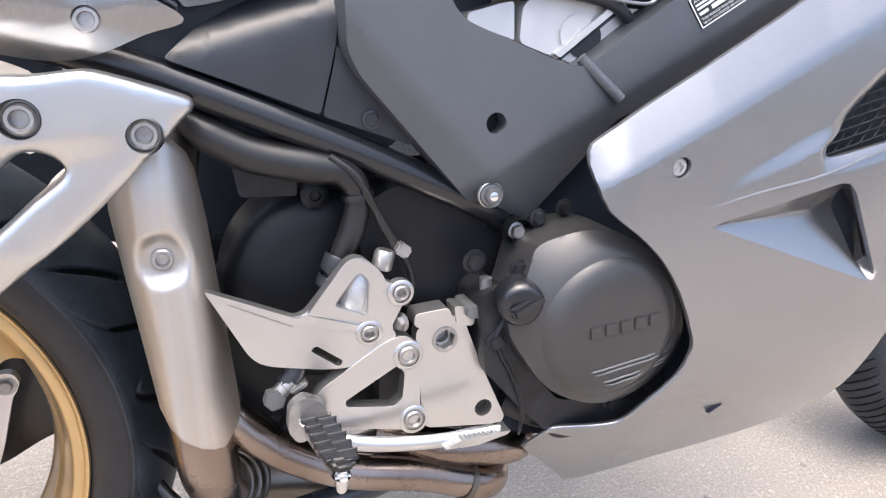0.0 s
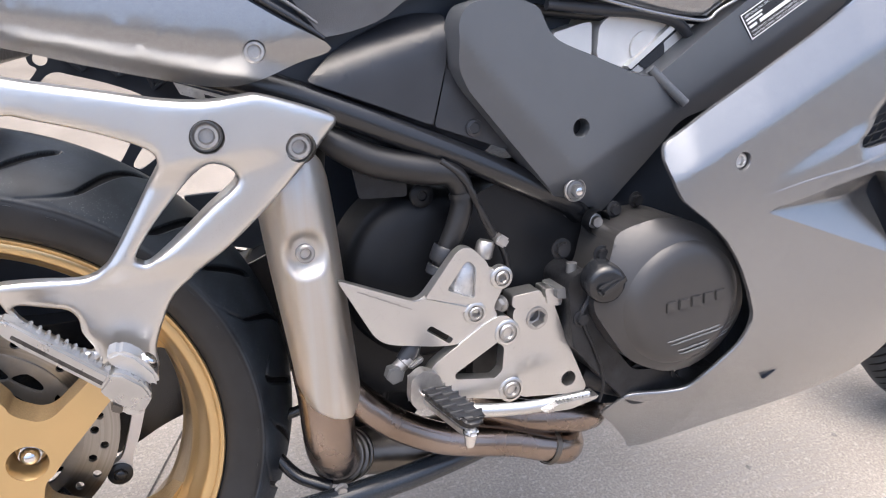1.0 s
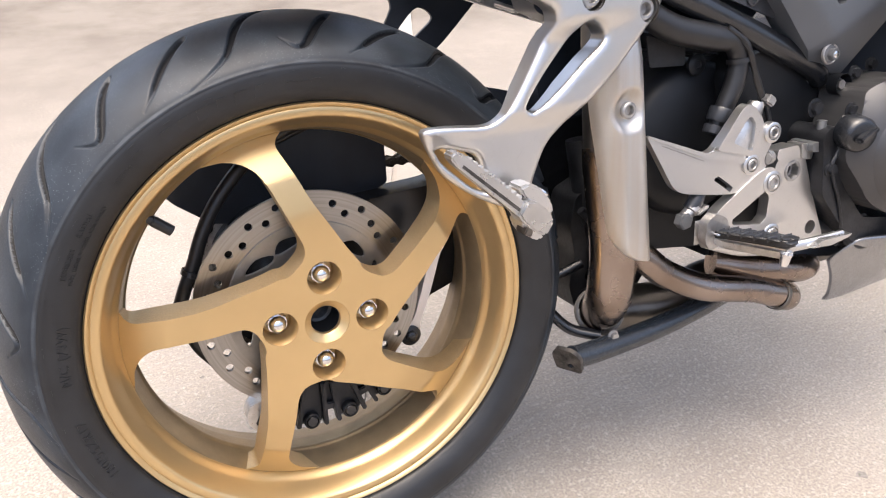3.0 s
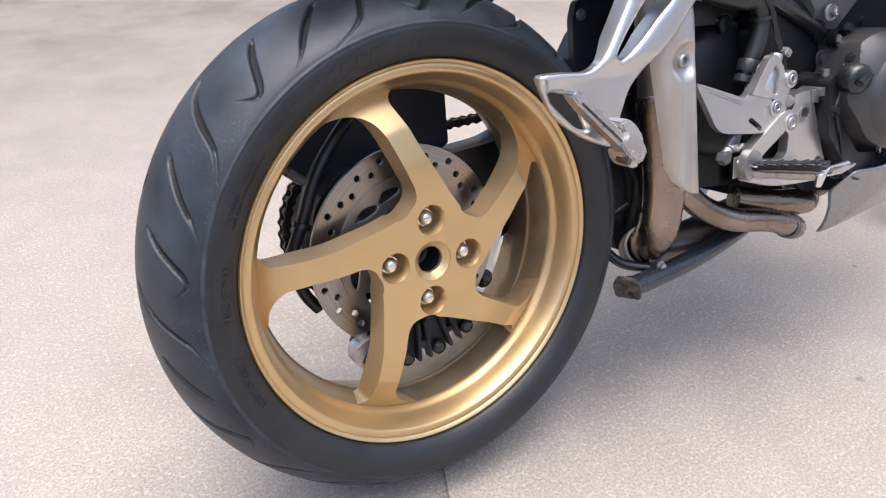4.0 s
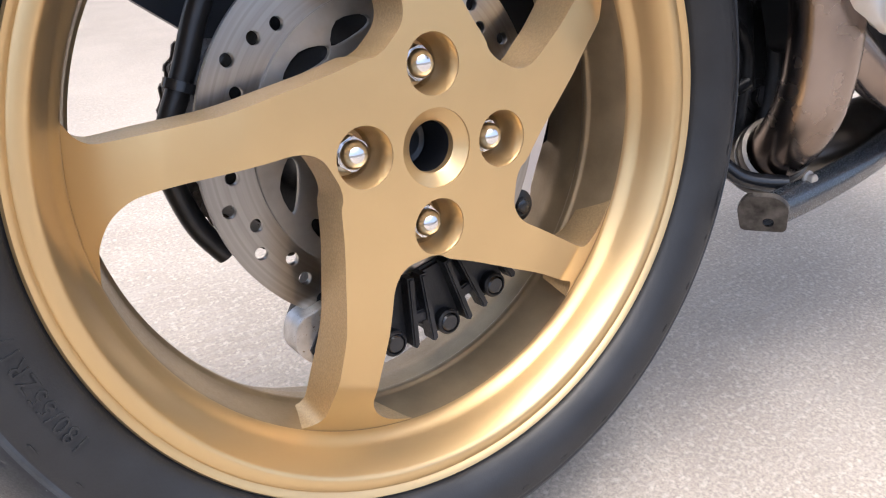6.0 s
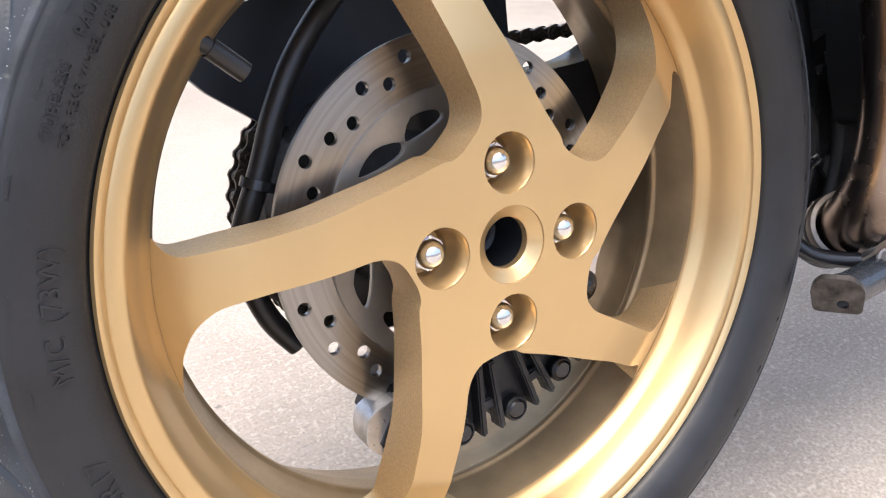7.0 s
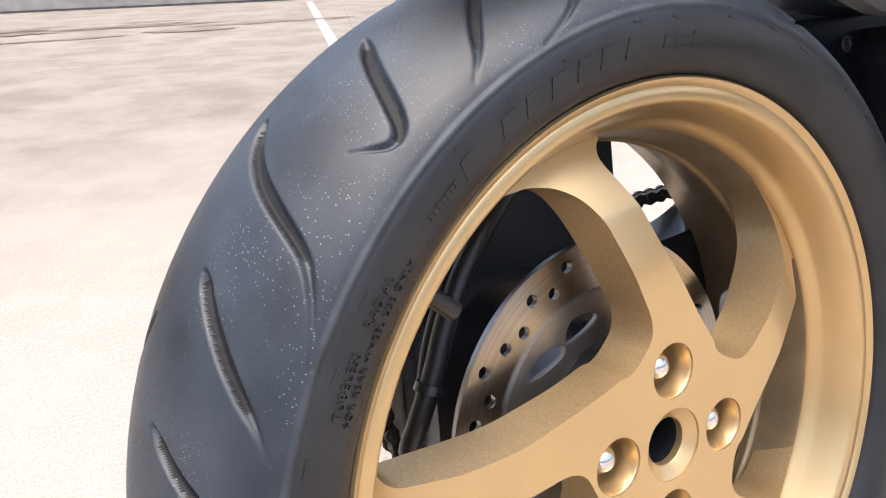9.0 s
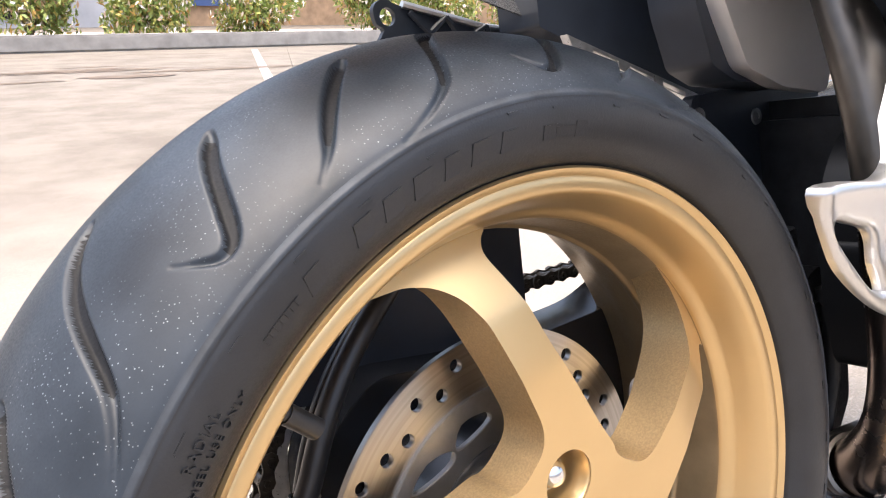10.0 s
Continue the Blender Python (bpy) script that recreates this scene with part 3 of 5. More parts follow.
def tyre(parent, label, **k):
    co, quads, u, s, cut = tyre_bm(**k)
    me = bpy.data.meshes.new("tyre")
    me.from_pydata(co.tolist(), [], quads.tolist())
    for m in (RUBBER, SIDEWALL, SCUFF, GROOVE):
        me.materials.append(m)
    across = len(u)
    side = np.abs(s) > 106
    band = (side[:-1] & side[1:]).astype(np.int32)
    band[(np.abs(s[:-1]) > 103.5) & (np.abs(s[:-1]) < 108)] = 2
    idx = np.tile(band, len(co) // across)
    idx[cut] = 3                                     # unworn matt rubber, blacker still to put shade in the bottom of the cuts
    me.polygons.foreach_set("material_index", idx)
    me.shade_smooth()
    ob = new("tyre", me)
    ob.parent = parent
    ob["label"] = label
    return ob


tyre(wheel, "worn black rubber tyre with curved tread grooves")


def sidewall_y(r):
    return float(np.interp(r, [p[0] for p in PROFILE[:12]], [p[1] for p in PROFILE[:12]]))


def on_sidewall(bm, name, mat, label=""):
    """Lays flat pieces, drawn as (angle in degrees, radius, height) in x, y, z, onto the tyre's near side wall."""
    for v in bm.verts:
        a, r, h = radians(v.co.x), v.co.y, v.co.z
        v.co = Vector((r * math.cos(a), sidewall_y(r) - h, r * math.sin(a))) * MM
    return part(name, bm, mat, wheel, label, 25)


def word(text, mid, r, high, gap=1.0, h=0.9):
    """Moulded letters, running clockwise along the side wall about the angle mid, feet towards the axle."""
    cu = bpy.data.curves.new("letters", "FONT")
    cu.body, cu.size, cu.extrude, cu.space_character = text, 1.0, 0.5, gap
    ob = bpy.data.objects.new("letters", cu)
    scene.collection.objects.link(ob)
    me = bpy.data.meshes.new_from_object(ob.evaluated_get(bpy.context.evaluated_depsgraph_get()))
    bpy.data.objects.remove(ob)
    bm = bmesh.new()
    bm.from_mesh(me)
    bpy.data.meshes.remove(me)
    bmesh.ops.subdivide_edges(bm, edges=[e for e in bm.edges if e.calc_length() > 0.3], cuts=2)
    xs = [v.co.x for v in bm.verts]
    wide = (max(xs) + min(xs)) / 2
    k = high / 0.7
    for v in bm.verts:
        v.co = Vector((mid - math.degrees((v.co.x - wide) * k / (r + high / 2)), r + v.co.y * k, -0.6 if v.co.z < 0 else h + 0.3))
    return bm


def bars(mid, r, high, widths, gap, h=0.5, slant=0.0):
    """Plain raised blocks along the side wall."""
    bm = bmesh.new()
    total = sum(widths) + gap * (len(widths) - 1)
    x = -total / 2
    for w in widths:
        vs = []
        for hh in (-0.6, h):
            for px, py in ((x, 0), (x + w, 0), (x + w + slant, high), (x + slant, high)):
                vs.append(bm.verts.new((mid - math.degrees(px / (r + high / 2)), r + py, hh)))
        for f in ((0, 1, 2, 3), (4, 5, 6, 7), (0, 1, 5, 4), (1, 2, 6, 5), (2, 3, 7, 6), (3, 0, 4, 7)):
            bm.faces.new([vs[i] for i in f])
        x += w + gap
    return bm


on_sidewall(word("TUBELESS", 152, 251, 4.5, 1.15), "moulded_lettering", SIDEWALL)
on_sidewall(word("RADIAL", 143.2, 251, 4.5, 1.15), "moulded_lettering", SIDEWALL)
on_sidewall(word("FOR REAR WHEEL USE ONLY", 147, 244.5, 3.6, 1.2), "moulded_lettering", SIDEWALL)
on_sidewall(word("180/55ZR17", 195.5, 243.5, 8.5, 1.15), "size_lettering", SIDEWALL)
on_sidewall(word("M/C", 176.5, 243.5, 8, 1.1), "size_lettering", SIDEWALL)
on_sidewall(word("(73W)", 169.0, 243.5, 8, 1.1), "size_lettering", SIDEWALL)
for k, w in enumerate((13, 14, 14, 12, 14, 12)):
    on_sidewall(bars(119.8 - 4.1 * k, 246, 10, [w - 3], 0, 0.9, 2.5), "maker_mark", SIDEWALL)

rng = random.Random(14)
for k in range(40):                                 # short moulding marks round the outer side wall
    a = 9 * k + rng.uniform(-2, 2)
    on_sidewall(bars(a, 261 + rng.uniform(-2, 3), 1.0, [rng.uniform(4, 9)], 0, 0.7, rng.uniform(-1, 1)), "mould_mark", SIDEWALL)
for k, (w, h) in enumerate(((9, 7), (14, 5), (8, 8))):
    on_sidewall(bars(92.5 - 2.6 * k, 249 - h / 3, h, [w], 0, 0.7), "moulded_arrow", SIDEWALL)
on_sidewall(bars(131, 249, 3.5, [2.2] * 7, 1.0, 0.8), "moulded_code", SIDEWALL)
on_sidewall(bars(126.5, 246, 10, [9], 0, 0.8, 2), "maker_mark", SIDEWALL)
# valve stem
part("valve_stem", join(tube([(-158, 34, 140), (-147, 36, 130)], 4.5, smooth=False), tube([(-149, 36, 132), (-133, 38, 118)], 5.6, 16, smooth=False)), HOSE, wheel, "black rubber valve with ribbed cap")

# brake disc
holes = []
for k in range(8):
    for r, a in ((118, 0), (107, 8.3), (115, 17), (104, 26.5), (110, 35)):
        holes.append(ring(*polar(r, 103 + 44.6 * k + a), 4.3, 14))
bm = cast(ring(0, 0, 129, 120), 64, 69, holes + [ring(0, 0, 92, 60)], 0.5)
disc = part("brake_disc", bm, DISC, wheel, "drilled steel brake disc with ring-shaped wear marks")
slots = []
for k in range(6):
    a = 60 * k + 106
    slots.append(spline([polar(72, a + 12), polar(83, a + 4), polar(81, a - 9), polar(75, a - 12), polar(70, a - 1)], 3, True))
    a += 26
    slots.append(spline([polar(84, a + 13), polar(84, a), polar(74, a - 12), polar(68, a - 8), polar(74, a + 6)], 3, True))
part("disc_carrier", cast(ring(0, 0, 95, 80), 61.5, 66, slots + [ring(0, 0, 45, 40)], 0.6), DISC_DULL, wheel, "dull steel carrier with oval slots")

# caliper under the axle with its stay
edge = []
for k in range(4):                                  # lobes round the pins, with notches between
    m = -116 + 18.5 * k
    edge += [polar(139, m - 8.5), polar(143, m - 6), polar(151, m - 5), polar(155, m), polar(151, m + 5), polar(143, m + 6), polar(139, m + 8.5)]
cal = cast([*edge, polar(96, -48), polar(99, -70), polar(100, -90), polar(99, -110), polar(96, -126)], 58, 96, rnd=2.5)
caliper = part("brake_caliper", cal, ENGINE, bike, "black multi-piston brake caliper with ribs")
for k in range(8):                                  # pairs of flat ribs beside each pin
    a = -116 + 18.5 * (k // 2) + (-6.2 if k % 2 == 0 else 6.2)
    c, s_ = polar(1, a)
    n0, n1 = -s_ * 2.6, c * 2.6
    rib = [(98 * c - n0, 98 * s_ - n1), (150 * c - n0, 150 * s_ - n1), (152 * c, 152 * s_), (150 * c + n0, 150 * s_ + n1), (98 * c + n0, 98 * s_ + n1)]
    part("rib", cast(rib, 47, 60, rnd=1.2), ENGINE, caliper)
for k in range(3):                                  # bridges between the ribs
    a = -107 + 18.5 * k
    part("bridge", cast([polar(126, a - 3.6), polar(126, a + 3.6), polar(135, a + 3.4), polar(135, a - 3.4)], 51, 60, rnd=1.5), ENGINE, caliper)
for k in range(4):
    x, z = polar(145, -116 + 18.5 * k)
    part("pin_seat", lathe([(9.6, 8), (9.6, -3), (8.4, -4.2), (7.6, -4.2), (7.4, -2)], (x, 54, z), seg=24, closed=False), ENGINE, caliper)
    part("pad_pin", lathe([(0, -6), (5.6, -6), (6.8, -4.8), (6.9, 0)], (x, 55, z), seg=20, closed=False), BLACK, caliper)
part("caliper_bracket", cast(rounded([(-60, -96), (-88, -104), (-92, -124), (-76, -142), (-54, -134), (-48, -108)], 8), 50, 72, rnd=3), ALLOY, bike, "bare alloy caliper bracket")
link_side = [(148, 40), (150, 48), (158, 51), (166, 48), (169, 39), (166, 30), (161, 22), (153, -6), (144, -36), (134, -62), (132, -76), (127, -88), (118, -92), (109, -87), (107, -77), (112, -68), (124, -58), (133, -32), (141, -4), (148, 24)]
stay = part("torque_link", cast(spline(link_side, 3, True), 0, 11, (), 2.5, 8, lambda x, z: 66 + 0.10 * (36 - z), 3), DULL_PANEL, bike, "pale alloy torque link with rubber-bushed ends")
part("bush", lathe([(0, -6), (5, -6), (6, -5), (6, -1), (9.5, -1), (10.5, 1), (10.5, 3)], (158, 66, 38), seg=26, closed=False), BOLT, stay)
part("link_bolt", hex_bolt(119, 77, -79, 8, 7, 2), BLACK, stay)
part("rubber_bush", lathe([(13, 2), (13, -3), (11, -4.5), (0, -4.5)], (119, 78, -79), seg=28, closed=False), HOSE, stay)

# sprocket and chain behind
SP_Y, SP_R = 203.0, 109.0
part("sprocket", join(cast(ring(0, 0, 106, 86), SP_Y - 4, SP_Y + 4, [ring(0, 0, 60, 30)] + [ring(*polar(82, 72 * k + 10), 13, 16) for k in range(5)], 0.8)), ALLOY, wheel, "worn steel sprocket")


def link_bm(out):
    """One side-plated chain link, 15.9 mm from pin to pin, along x."""
    o = []
    for side in ((-9.5, -7.5) if out else (-7.2, -5.4), (7.5, 9.5) if out else (5.4, 7.2)):
        shape = [(-14.5, 0), (-12, 5.5), (-8, 6.8), (-3, 5), (0, 4.4), (3, 5), (8, 6.8), (12, 5.5), (14.5, 0), (12, -5.5), (8, -6.8), (3, -5), (0, -4.4), (-3, -5), (-8, -6.8), (-12, -5.5)]
        o.append(cast(shape, side[0], side[1], rnd=0.4, seg=1))
    if out:
        for x in (-7.94, 7.94):
            o.append(lathe([(0, -11), (2.6, -11), (2.6, 11), (0, 11)], (x, 0, 0), seg=10, closed=False))
    else:
        for x in (-7.94, 7.94):
            o.append(lathe([(0, -5.2), (5, -5.2), (5, 5.2), (0, 5.2)], (x, 0, 0), seg=12, closed=False))
    return join(*o)


chain = new("chain")
chain.parent = bike
chain["label"] = "oily dark drive chain"
link_mesh = []
for out in (True, False):
    ob = part("chain_link", link_bm(out), CHAIN, chain, fitted=False)
    link_mesh.append(ob.data)
    bpy.data.objects.remove(ob)


def chain_at(s):
    """Place and heading s mm along the chain: lower run, round the sprocket, upper run."""
    ahead, arc = 560.0, math.pi * SP_R
    tilt = 9.0
    c, d = math.cos(radians(tilt)), math.sin(radians(tilt))
    if s < ahead:
        k = ahead - s
        return (k, -SP_R + 2 + k * 0.19, 180 - 10.8)
    if s < ahead + arc:
        a = -90 - math.degrees((s - ahead) / SP_R)
        return (*polar(SP_R, a), a - 90)
    k = s - ahead - arc
    return (k, SP_R + k * 0.02, 1.2)


total = 560 * 2 + math.pi * SP_R
count = int(total / 15.875)
for i in range(count):
    x, z, a = chain_at(i * 15.875)
    ob = new("chain_link", link_mesh[i % 2])
    ob.parent = chain
    ob.matrix_local = Matrix.Translation((x * MM, SP_Y * MM, z * MM)) @ Matrix.Rotation(radians(-a), 4, "Y")

# swing arm on the far side, chain guard, inner mudguard
part("swing_arm", cast(rounded([(-40, -88), (-90, -40), (-86, 50), (-40, 92), (60, 80), (200, 88), (330, 140), (470, 150), (500, 90), (470, 20), (330, 0), (205, -52), (168, -64), (126, -88), (60, -100)], 22), 140, 192, rnd=14, seg=3), BLACK, bike, "black cast single-sided swing arm")
part("chain_guard", cast(rounded([(-150, 140), (-118, 103), (-80, 74), (60, 50), (141, 90), (141, 240), (60, 225), (10, 176), (0, 167), (-72, 162)], 4), 178, 186, rnd=1.5), HUG, bike, "black plastic chain guard")
part("brake_hose", tube([(-110, 98, -62), (-126, 98, -36), (-136, 98, 5), (-131, 92, 27), (-116, 90, 58), (-101, 90, 92), (-82, 92, 122), (-50, 96, 155), (-10, 104, 182), (50, 120, 196)], 7.5), HOSE, bike, "thick black brake hose")
part("hose_clip", lathe([(9.5, -3), (11, -3), (11, 3), (9.5, 3)], (-119, 90, 50), (-0.4, 0, -0.9), 20), BLACK, bike)
part("sensor_lead", tube([(-116, 108, 40), (-104, 110, 74), (-84, 110, 112), (-52, 112, 146), (-10, 116, 172), (40, 128, 186)], 5), HOSE, bike)

# mudguard in front of the wheel
hug = part("mudguard", cast(rounded([(348, 239), (356, 263), (400, 266), (600, 268), (560, 120), (520, 20), (400, 16), (372, 100), (350, 180)], 6), 150, 162, rnd=3), HUG, bike, "black plastic inner mudguard")
part("guard_body", cast(rounded([(352, 180), (380, 220), (560, 220), (540, 120), (500, 30), (410, 26), (380, 100)], 8), 162.5, 200, rnd=3), HUG, hug)
for x, z in ((364, 243), (464, 236), (577, 233)):
    part("screw", lathe([(0, -2.5), (3.5, -1.2), (4, -2.6), (8.5, -1.8), (9, 0)], (x, 150, z), seg=18, closed=False), BOLT, hug, "bare metal screw")


# -- pillion foot peg bracket --
OUT = [(104, 359), (169, 346), (204, 339), (236, 336), (262, 338), (277, 338), (306, 329), (330, 320), (339, 315), (338, 308), (330, 301), (271, 244), (220, 203),
       (197, 184), (186, 164), (178, 142), (177, 122), (160, 124), (124, 141), (92, 165), (80, 184), (74, 198), (73, 210), (100, 210), (130, 207), (146, 212), (158, 225), (173, 249),
       (193, 284), (196, 293), (190, 304), (155, 319), (115, 331), (104, 334), (92, 331), (78, 318), (71, 322), (83, 338), (76, 344), (74, 356), (79, 363), (89, 365)]
HOLE = [(171.5, 220), (175, 215), (183, 215), (208, 233), (232, 254), (252, 270), (252, 279), (241, 287), (227, 286), (203, 262), (183, 238)]
WIN = [(82, 189), (87, 192), (103, 188), (119, 183), (125, 174), (126, 163), (133, 147), (118, 152), (100, 168), (88, 180)]


def bracket_depth(x, z):
    """The rail on top stands proud of the two arms and runs in towards its front end; the foot lies flatter."""
    top = float(np.interp(x, [70, 200, 233, 307, 345], [-139, -138, -136, -120, -108]))
    arm = -121 - 6 * min(max((z - 200) / 16, 0), 1) + 0.10 * max(0, x - 250)
    k = min(max((z - 272 - 0.08 * (x - 190)) / 20, 0), 1)
    return arm + (top - arm) * k * k * (3 - 2 * k)


bm = panel(spline(OUT, 3, True), [spline(HOLE, 3, True), spline(WIN, 3, True), ring(88, 350, 8, 18)], bracket_depth, lambda x, z: 9 + 15 * min(max((z - 196) / 40, 0), 1), 7.0, 5.0, [ring(305, 294, 12, 28), ring(233, 310, 13, 28)])
bracket = part("pillion_bracket", bm, CAST, bike, "silver cast pillion foot peg bracket with open arms", 55)
for x, z, y in ((305, 294, -117), (233, 310, -133)):
    # darker metal puts the ring of shade into the silver bracket's recess
    part("bolt_recess", lathe([(13.2, -3), (12.6, 8), (0, 8)], (x, y, z), seg=30, closed=False), PIPE, bracket)
    part("bolt", socket_bolt(x, y + 7, z, 10.2, 7, washer=1.1), BOLT, bracket, "dull socket-head bolt")
# folded peg
PEG_A, PEG_B = Vector((79, -157, 196)), Vector((160, -157, 126))
pa = (PEG_B - PEG_A).normalized()
up_peg = Vector((0.62, 0.0, 0.78))


def peg_at(s, up, y):
    """s mm along the folded peg, up across it, at depth y."""
    return tuple(PEG_A + pa * s + up_peg * up + Vector((0, y + 157, 0)))


def peg_bar(prof, y0, y1, rnd):
    """A flat bar along the peg, its side drawn in (along, across)."""
    bm = bmesh.new()
    near, far_ = [bm.verts.new(Vector(peg_at(s, u, y0)) * MM) for s, u in prof], [bm.verts.new(Vector(peg_at(s, u, y1)) * MM) for s, u in prof]
    bm.faces.new(near), bm.faces.new(far_)
    for k in range(len(prof)):
        bm.faces.new((near[k - 1], near[k], far_[k], far_[k - 1]))
    if rnd:
        bmesh.ops.bevel(bm, geom=bm.edges[:], offset=rnd * MM, segments=2, affect="EDGES", clamp_overlap=True)
    return bm


foot = part("pillion_peg", peg_bar([(-2, 0), (0, 4), (5, 6), (88, 4), (92, 3), (92, -7), (84, -8.5), (20, -6.5), (5, -5.5), (-1, -3.5)], -164, -147, 2.0), PEG, bracket, "worn bare alloy folding foot peg")
for k in range(10):                                  # teeth along the upper edge
    a = 17 + 6.8 * k
    part("peg_tooth", peg_bar([(a, 3), (a + 1.4, 8.6), (a + 3.4, 8.6), (a + 5.2, 3)], -157, -147.5, 0.6), PEG, bracket)
part("peg_groove", peg_bar([(12, -1.2), (84, -2.2), (84, -5.2), (12, -4)], -164.4, -163.2, 0.3), SCRAPED, bracket)
part("hinge_block", peg_bar([(82, 7), (90, 11), (108, 11), (118, 6), (119, -8), (108, -12), (90, -11), (82, -8)], -168, -146, 2.2), PEG, bracket, "worn hinge block of the peg")
part("hinge_ear", peg_bar([(74, 12), (80, 21), (92, 24), (112, 20), (120, 13), (116, 9), (96, 10), (82, 8)], -158, -134, 2.6), CAST, bracket)
part("hinge_ear", peg_bar([(90, -9), (96, -15), (108, -18), (118, -15), (120, -8), (108, -10)], -164, -138, 2.2), CAST, bracket)
part("hinge_pin", lathe([(0, -3), (5.2, -3), (6.5, -1.6), (6.5, 2)], peg_at(104, 22, -146), (-0.62, 0.0, -0.78), 18, closed=False), CHROME, bracket)
part("pin_washer", lathe([(8.6, -0.8), (8.6, 0.8), (0, 0.8)], peg_at(104, 20.5, -146), (-0.62, 0.0, -0.78), 22, closed=False), PIPE, bracket)
part("hinge_plate", peg_bar([(96, -12), (104, -11), (106, -17), (98, -19)], -167, -150, 1.0), PIPE, bracket)

# -- heat shield and exhaust --
def shield_depth(x, z):
    """A flat front between two rolled flanks, the rear one with a tighter bend."""
    mid = 305 + (196 - z) * 0.085
    rear, ahead = max(0.0, mid - 9 - x), max(0.0, x - mid - 13)
    return -97 + 25 * (rear / 19) ** 1.35 + 32 * (ahead / 27) ** 1.7 + 10 * max(0.0, (z - 236) / 50) ** 2


def shield_bm():
    """Rows across the sheet from its rear to its front edge, rolled at both."""
    lz, lx = [28, 32, 40, 50, 66, 120, 180, 232, 250, 268, 282, 286], [336, 320, 308, 300, 294, 287, 279, 273, 275, 281, 293, 304]
    rz, rx = [28, 34, 44, 60, 150, 215, 258, 272, 284, 286], [347, 356, 359, 358, 350, 344, 338, 333, 323, 315]
    bm = bmesh.new()
    rows = []
    for z in np.linspace(28, 286, 119):
        a, b = float(np.interp(z, lz, lx)), float(np.interp(z, rz, rx))
        row = []
        for k in range(45):
            t = k / 44
            t = 0.5 - 0.5 * math.cos(math.pi * t) if k not in (0, 44) else t
            x = a + (b - a) * t
            e = min(x - a, b - x)
            y = shield_depth(x, z) + 5 * max(0, 1 - e / 6) ** 2
            r = math.hypot(x - 308, z - 196)               # dish round the screw
            k2 = min(max((24.5 - r) / 13, 0), 1)
            y += (-88.5 - y) * k2 * k2 * (3 - 2 * k2)
            row.append(bm.verts.new(Vector((x, y, float(z))) * MM))
        rows.append(row)
    for p, q2 in zip(rows, rows[1:]):
        for k in range(44):
            bm.faces.new((p[k], p[k + 1], q2[k + 1], q2[k]))
    bmesh.ops.solidify(bm, geom=bm.faces[:], thickness=-1.2 * MM)
    return bm


bm = shield_bm()
shield = part("heat_shield", bm, STEEL, bike, "brushed stainless exhaust heat shield", 50)
part("screw", socket_bolt(308, -88.2, 196, 8.6, 6), BOLT, shield, "bright socket-head screw")
pipe = tube([(314, -50, 150), (314, -52, 130), (324, -50, 40), (328, -42, -12), (334, -26, -44), (346, 0, -70), (364, 30, -88), (390, 60, -98)], [27, 28, 27, 27, 27, 26, 25, 24], 28)
exhaust = part("exhaust_pipe", pipe, BRONZE, bike, "heat-tinted brown exhaust pipe")
part("upper_pipe", tube([(336, 24, 420), (334, -4, 330), (318, -34, 240), (314, -50, 148)], [19, 21, 23, 26.5], 24), PIPE, exhaust, "dull steel pipe behind the heat shield")
for x, y, z, r in ((345, 2, -70, 30.5), (353, 14, -78, 31.5), (362, 27, -86, 31)):
    part("pipe_clamp", lathe([(r - 4, -6), (r - 0.5, -5), (r, -3), (r, 3), (r - 0.5, 5), (r - 4, 6)], (x, y, z), (0.45, 0.75, -0.42), 36), PIPE, exhaust, "steel clamp ring")
part("clamp_bolt", hex_bolt(338, -34, -88, 5.5, 7), BOLT, exhaust)
part("collector", tube([(366, 34, -90), (410, 36, -96), (470, 24, -98), (540, 30, -88), (600, 36, -84)], [25, 30, 34, 33, 28], 24), PIPE, exhaust, "dull steel exhaust collector")
part("front_header", tube([(350, -46, 34), (370, -50, 10), (398, -54, -14), (450, -60, -40), (524, -64, -58), (562, -66, -72), (594, -58, -86), (614, -30, -92), (616, 30, -86)], [15, 17, 17, 17, 17, 17, 19, 20, 19], 22), BRONZE, exhaust, "brown tinted header pipe")
part("weld_band", lathe([(18, -3.5), (19.4, -3), (19.4, 3), (18, 3.5)], (572, -65, -77), (0.8, 0.05, -0.42), 28), PIPE, exhaust)
part("rear_header", tube([(490, -30, -24), (545, -52, -38), (592, -56, -46), (630, -50, -52), (652, -20, -56), (690, 20, -50)], [18, 19, 20, 21, 20, 19], 22), BRONZE, exhaust, "brown tinted header pipe")
part("belly_pipe", tube([(600, 30, -60), (680, 10, -66), (760, 10, -66)], 20, 20), PIPE, exhaust)

# -- rider foot peg bracket --
HEEL = [(335, 173), (404, 141), (412, 144), (444, 183), (452, 187.5), (461, 185), (476, 170), (479, 162), (492, 159), (498, 151), (493, 140), (483, 122), (488, 113), (476, 102), (452, 91), (440, 90), (422, 92), (384, 100), (374, 104), (366, 112)]
def heel_sweep(bm):
    """The heel guard bends in towards the exhaust."""
    for v in bm.verts:
        k = min(max((430 - v.co.x / MM) / 92, 0), 1)
        v.co.y += 18 * MM * k ** 1.2
        v.co.z -= 7 * MM * k ** 1.2
    return bm


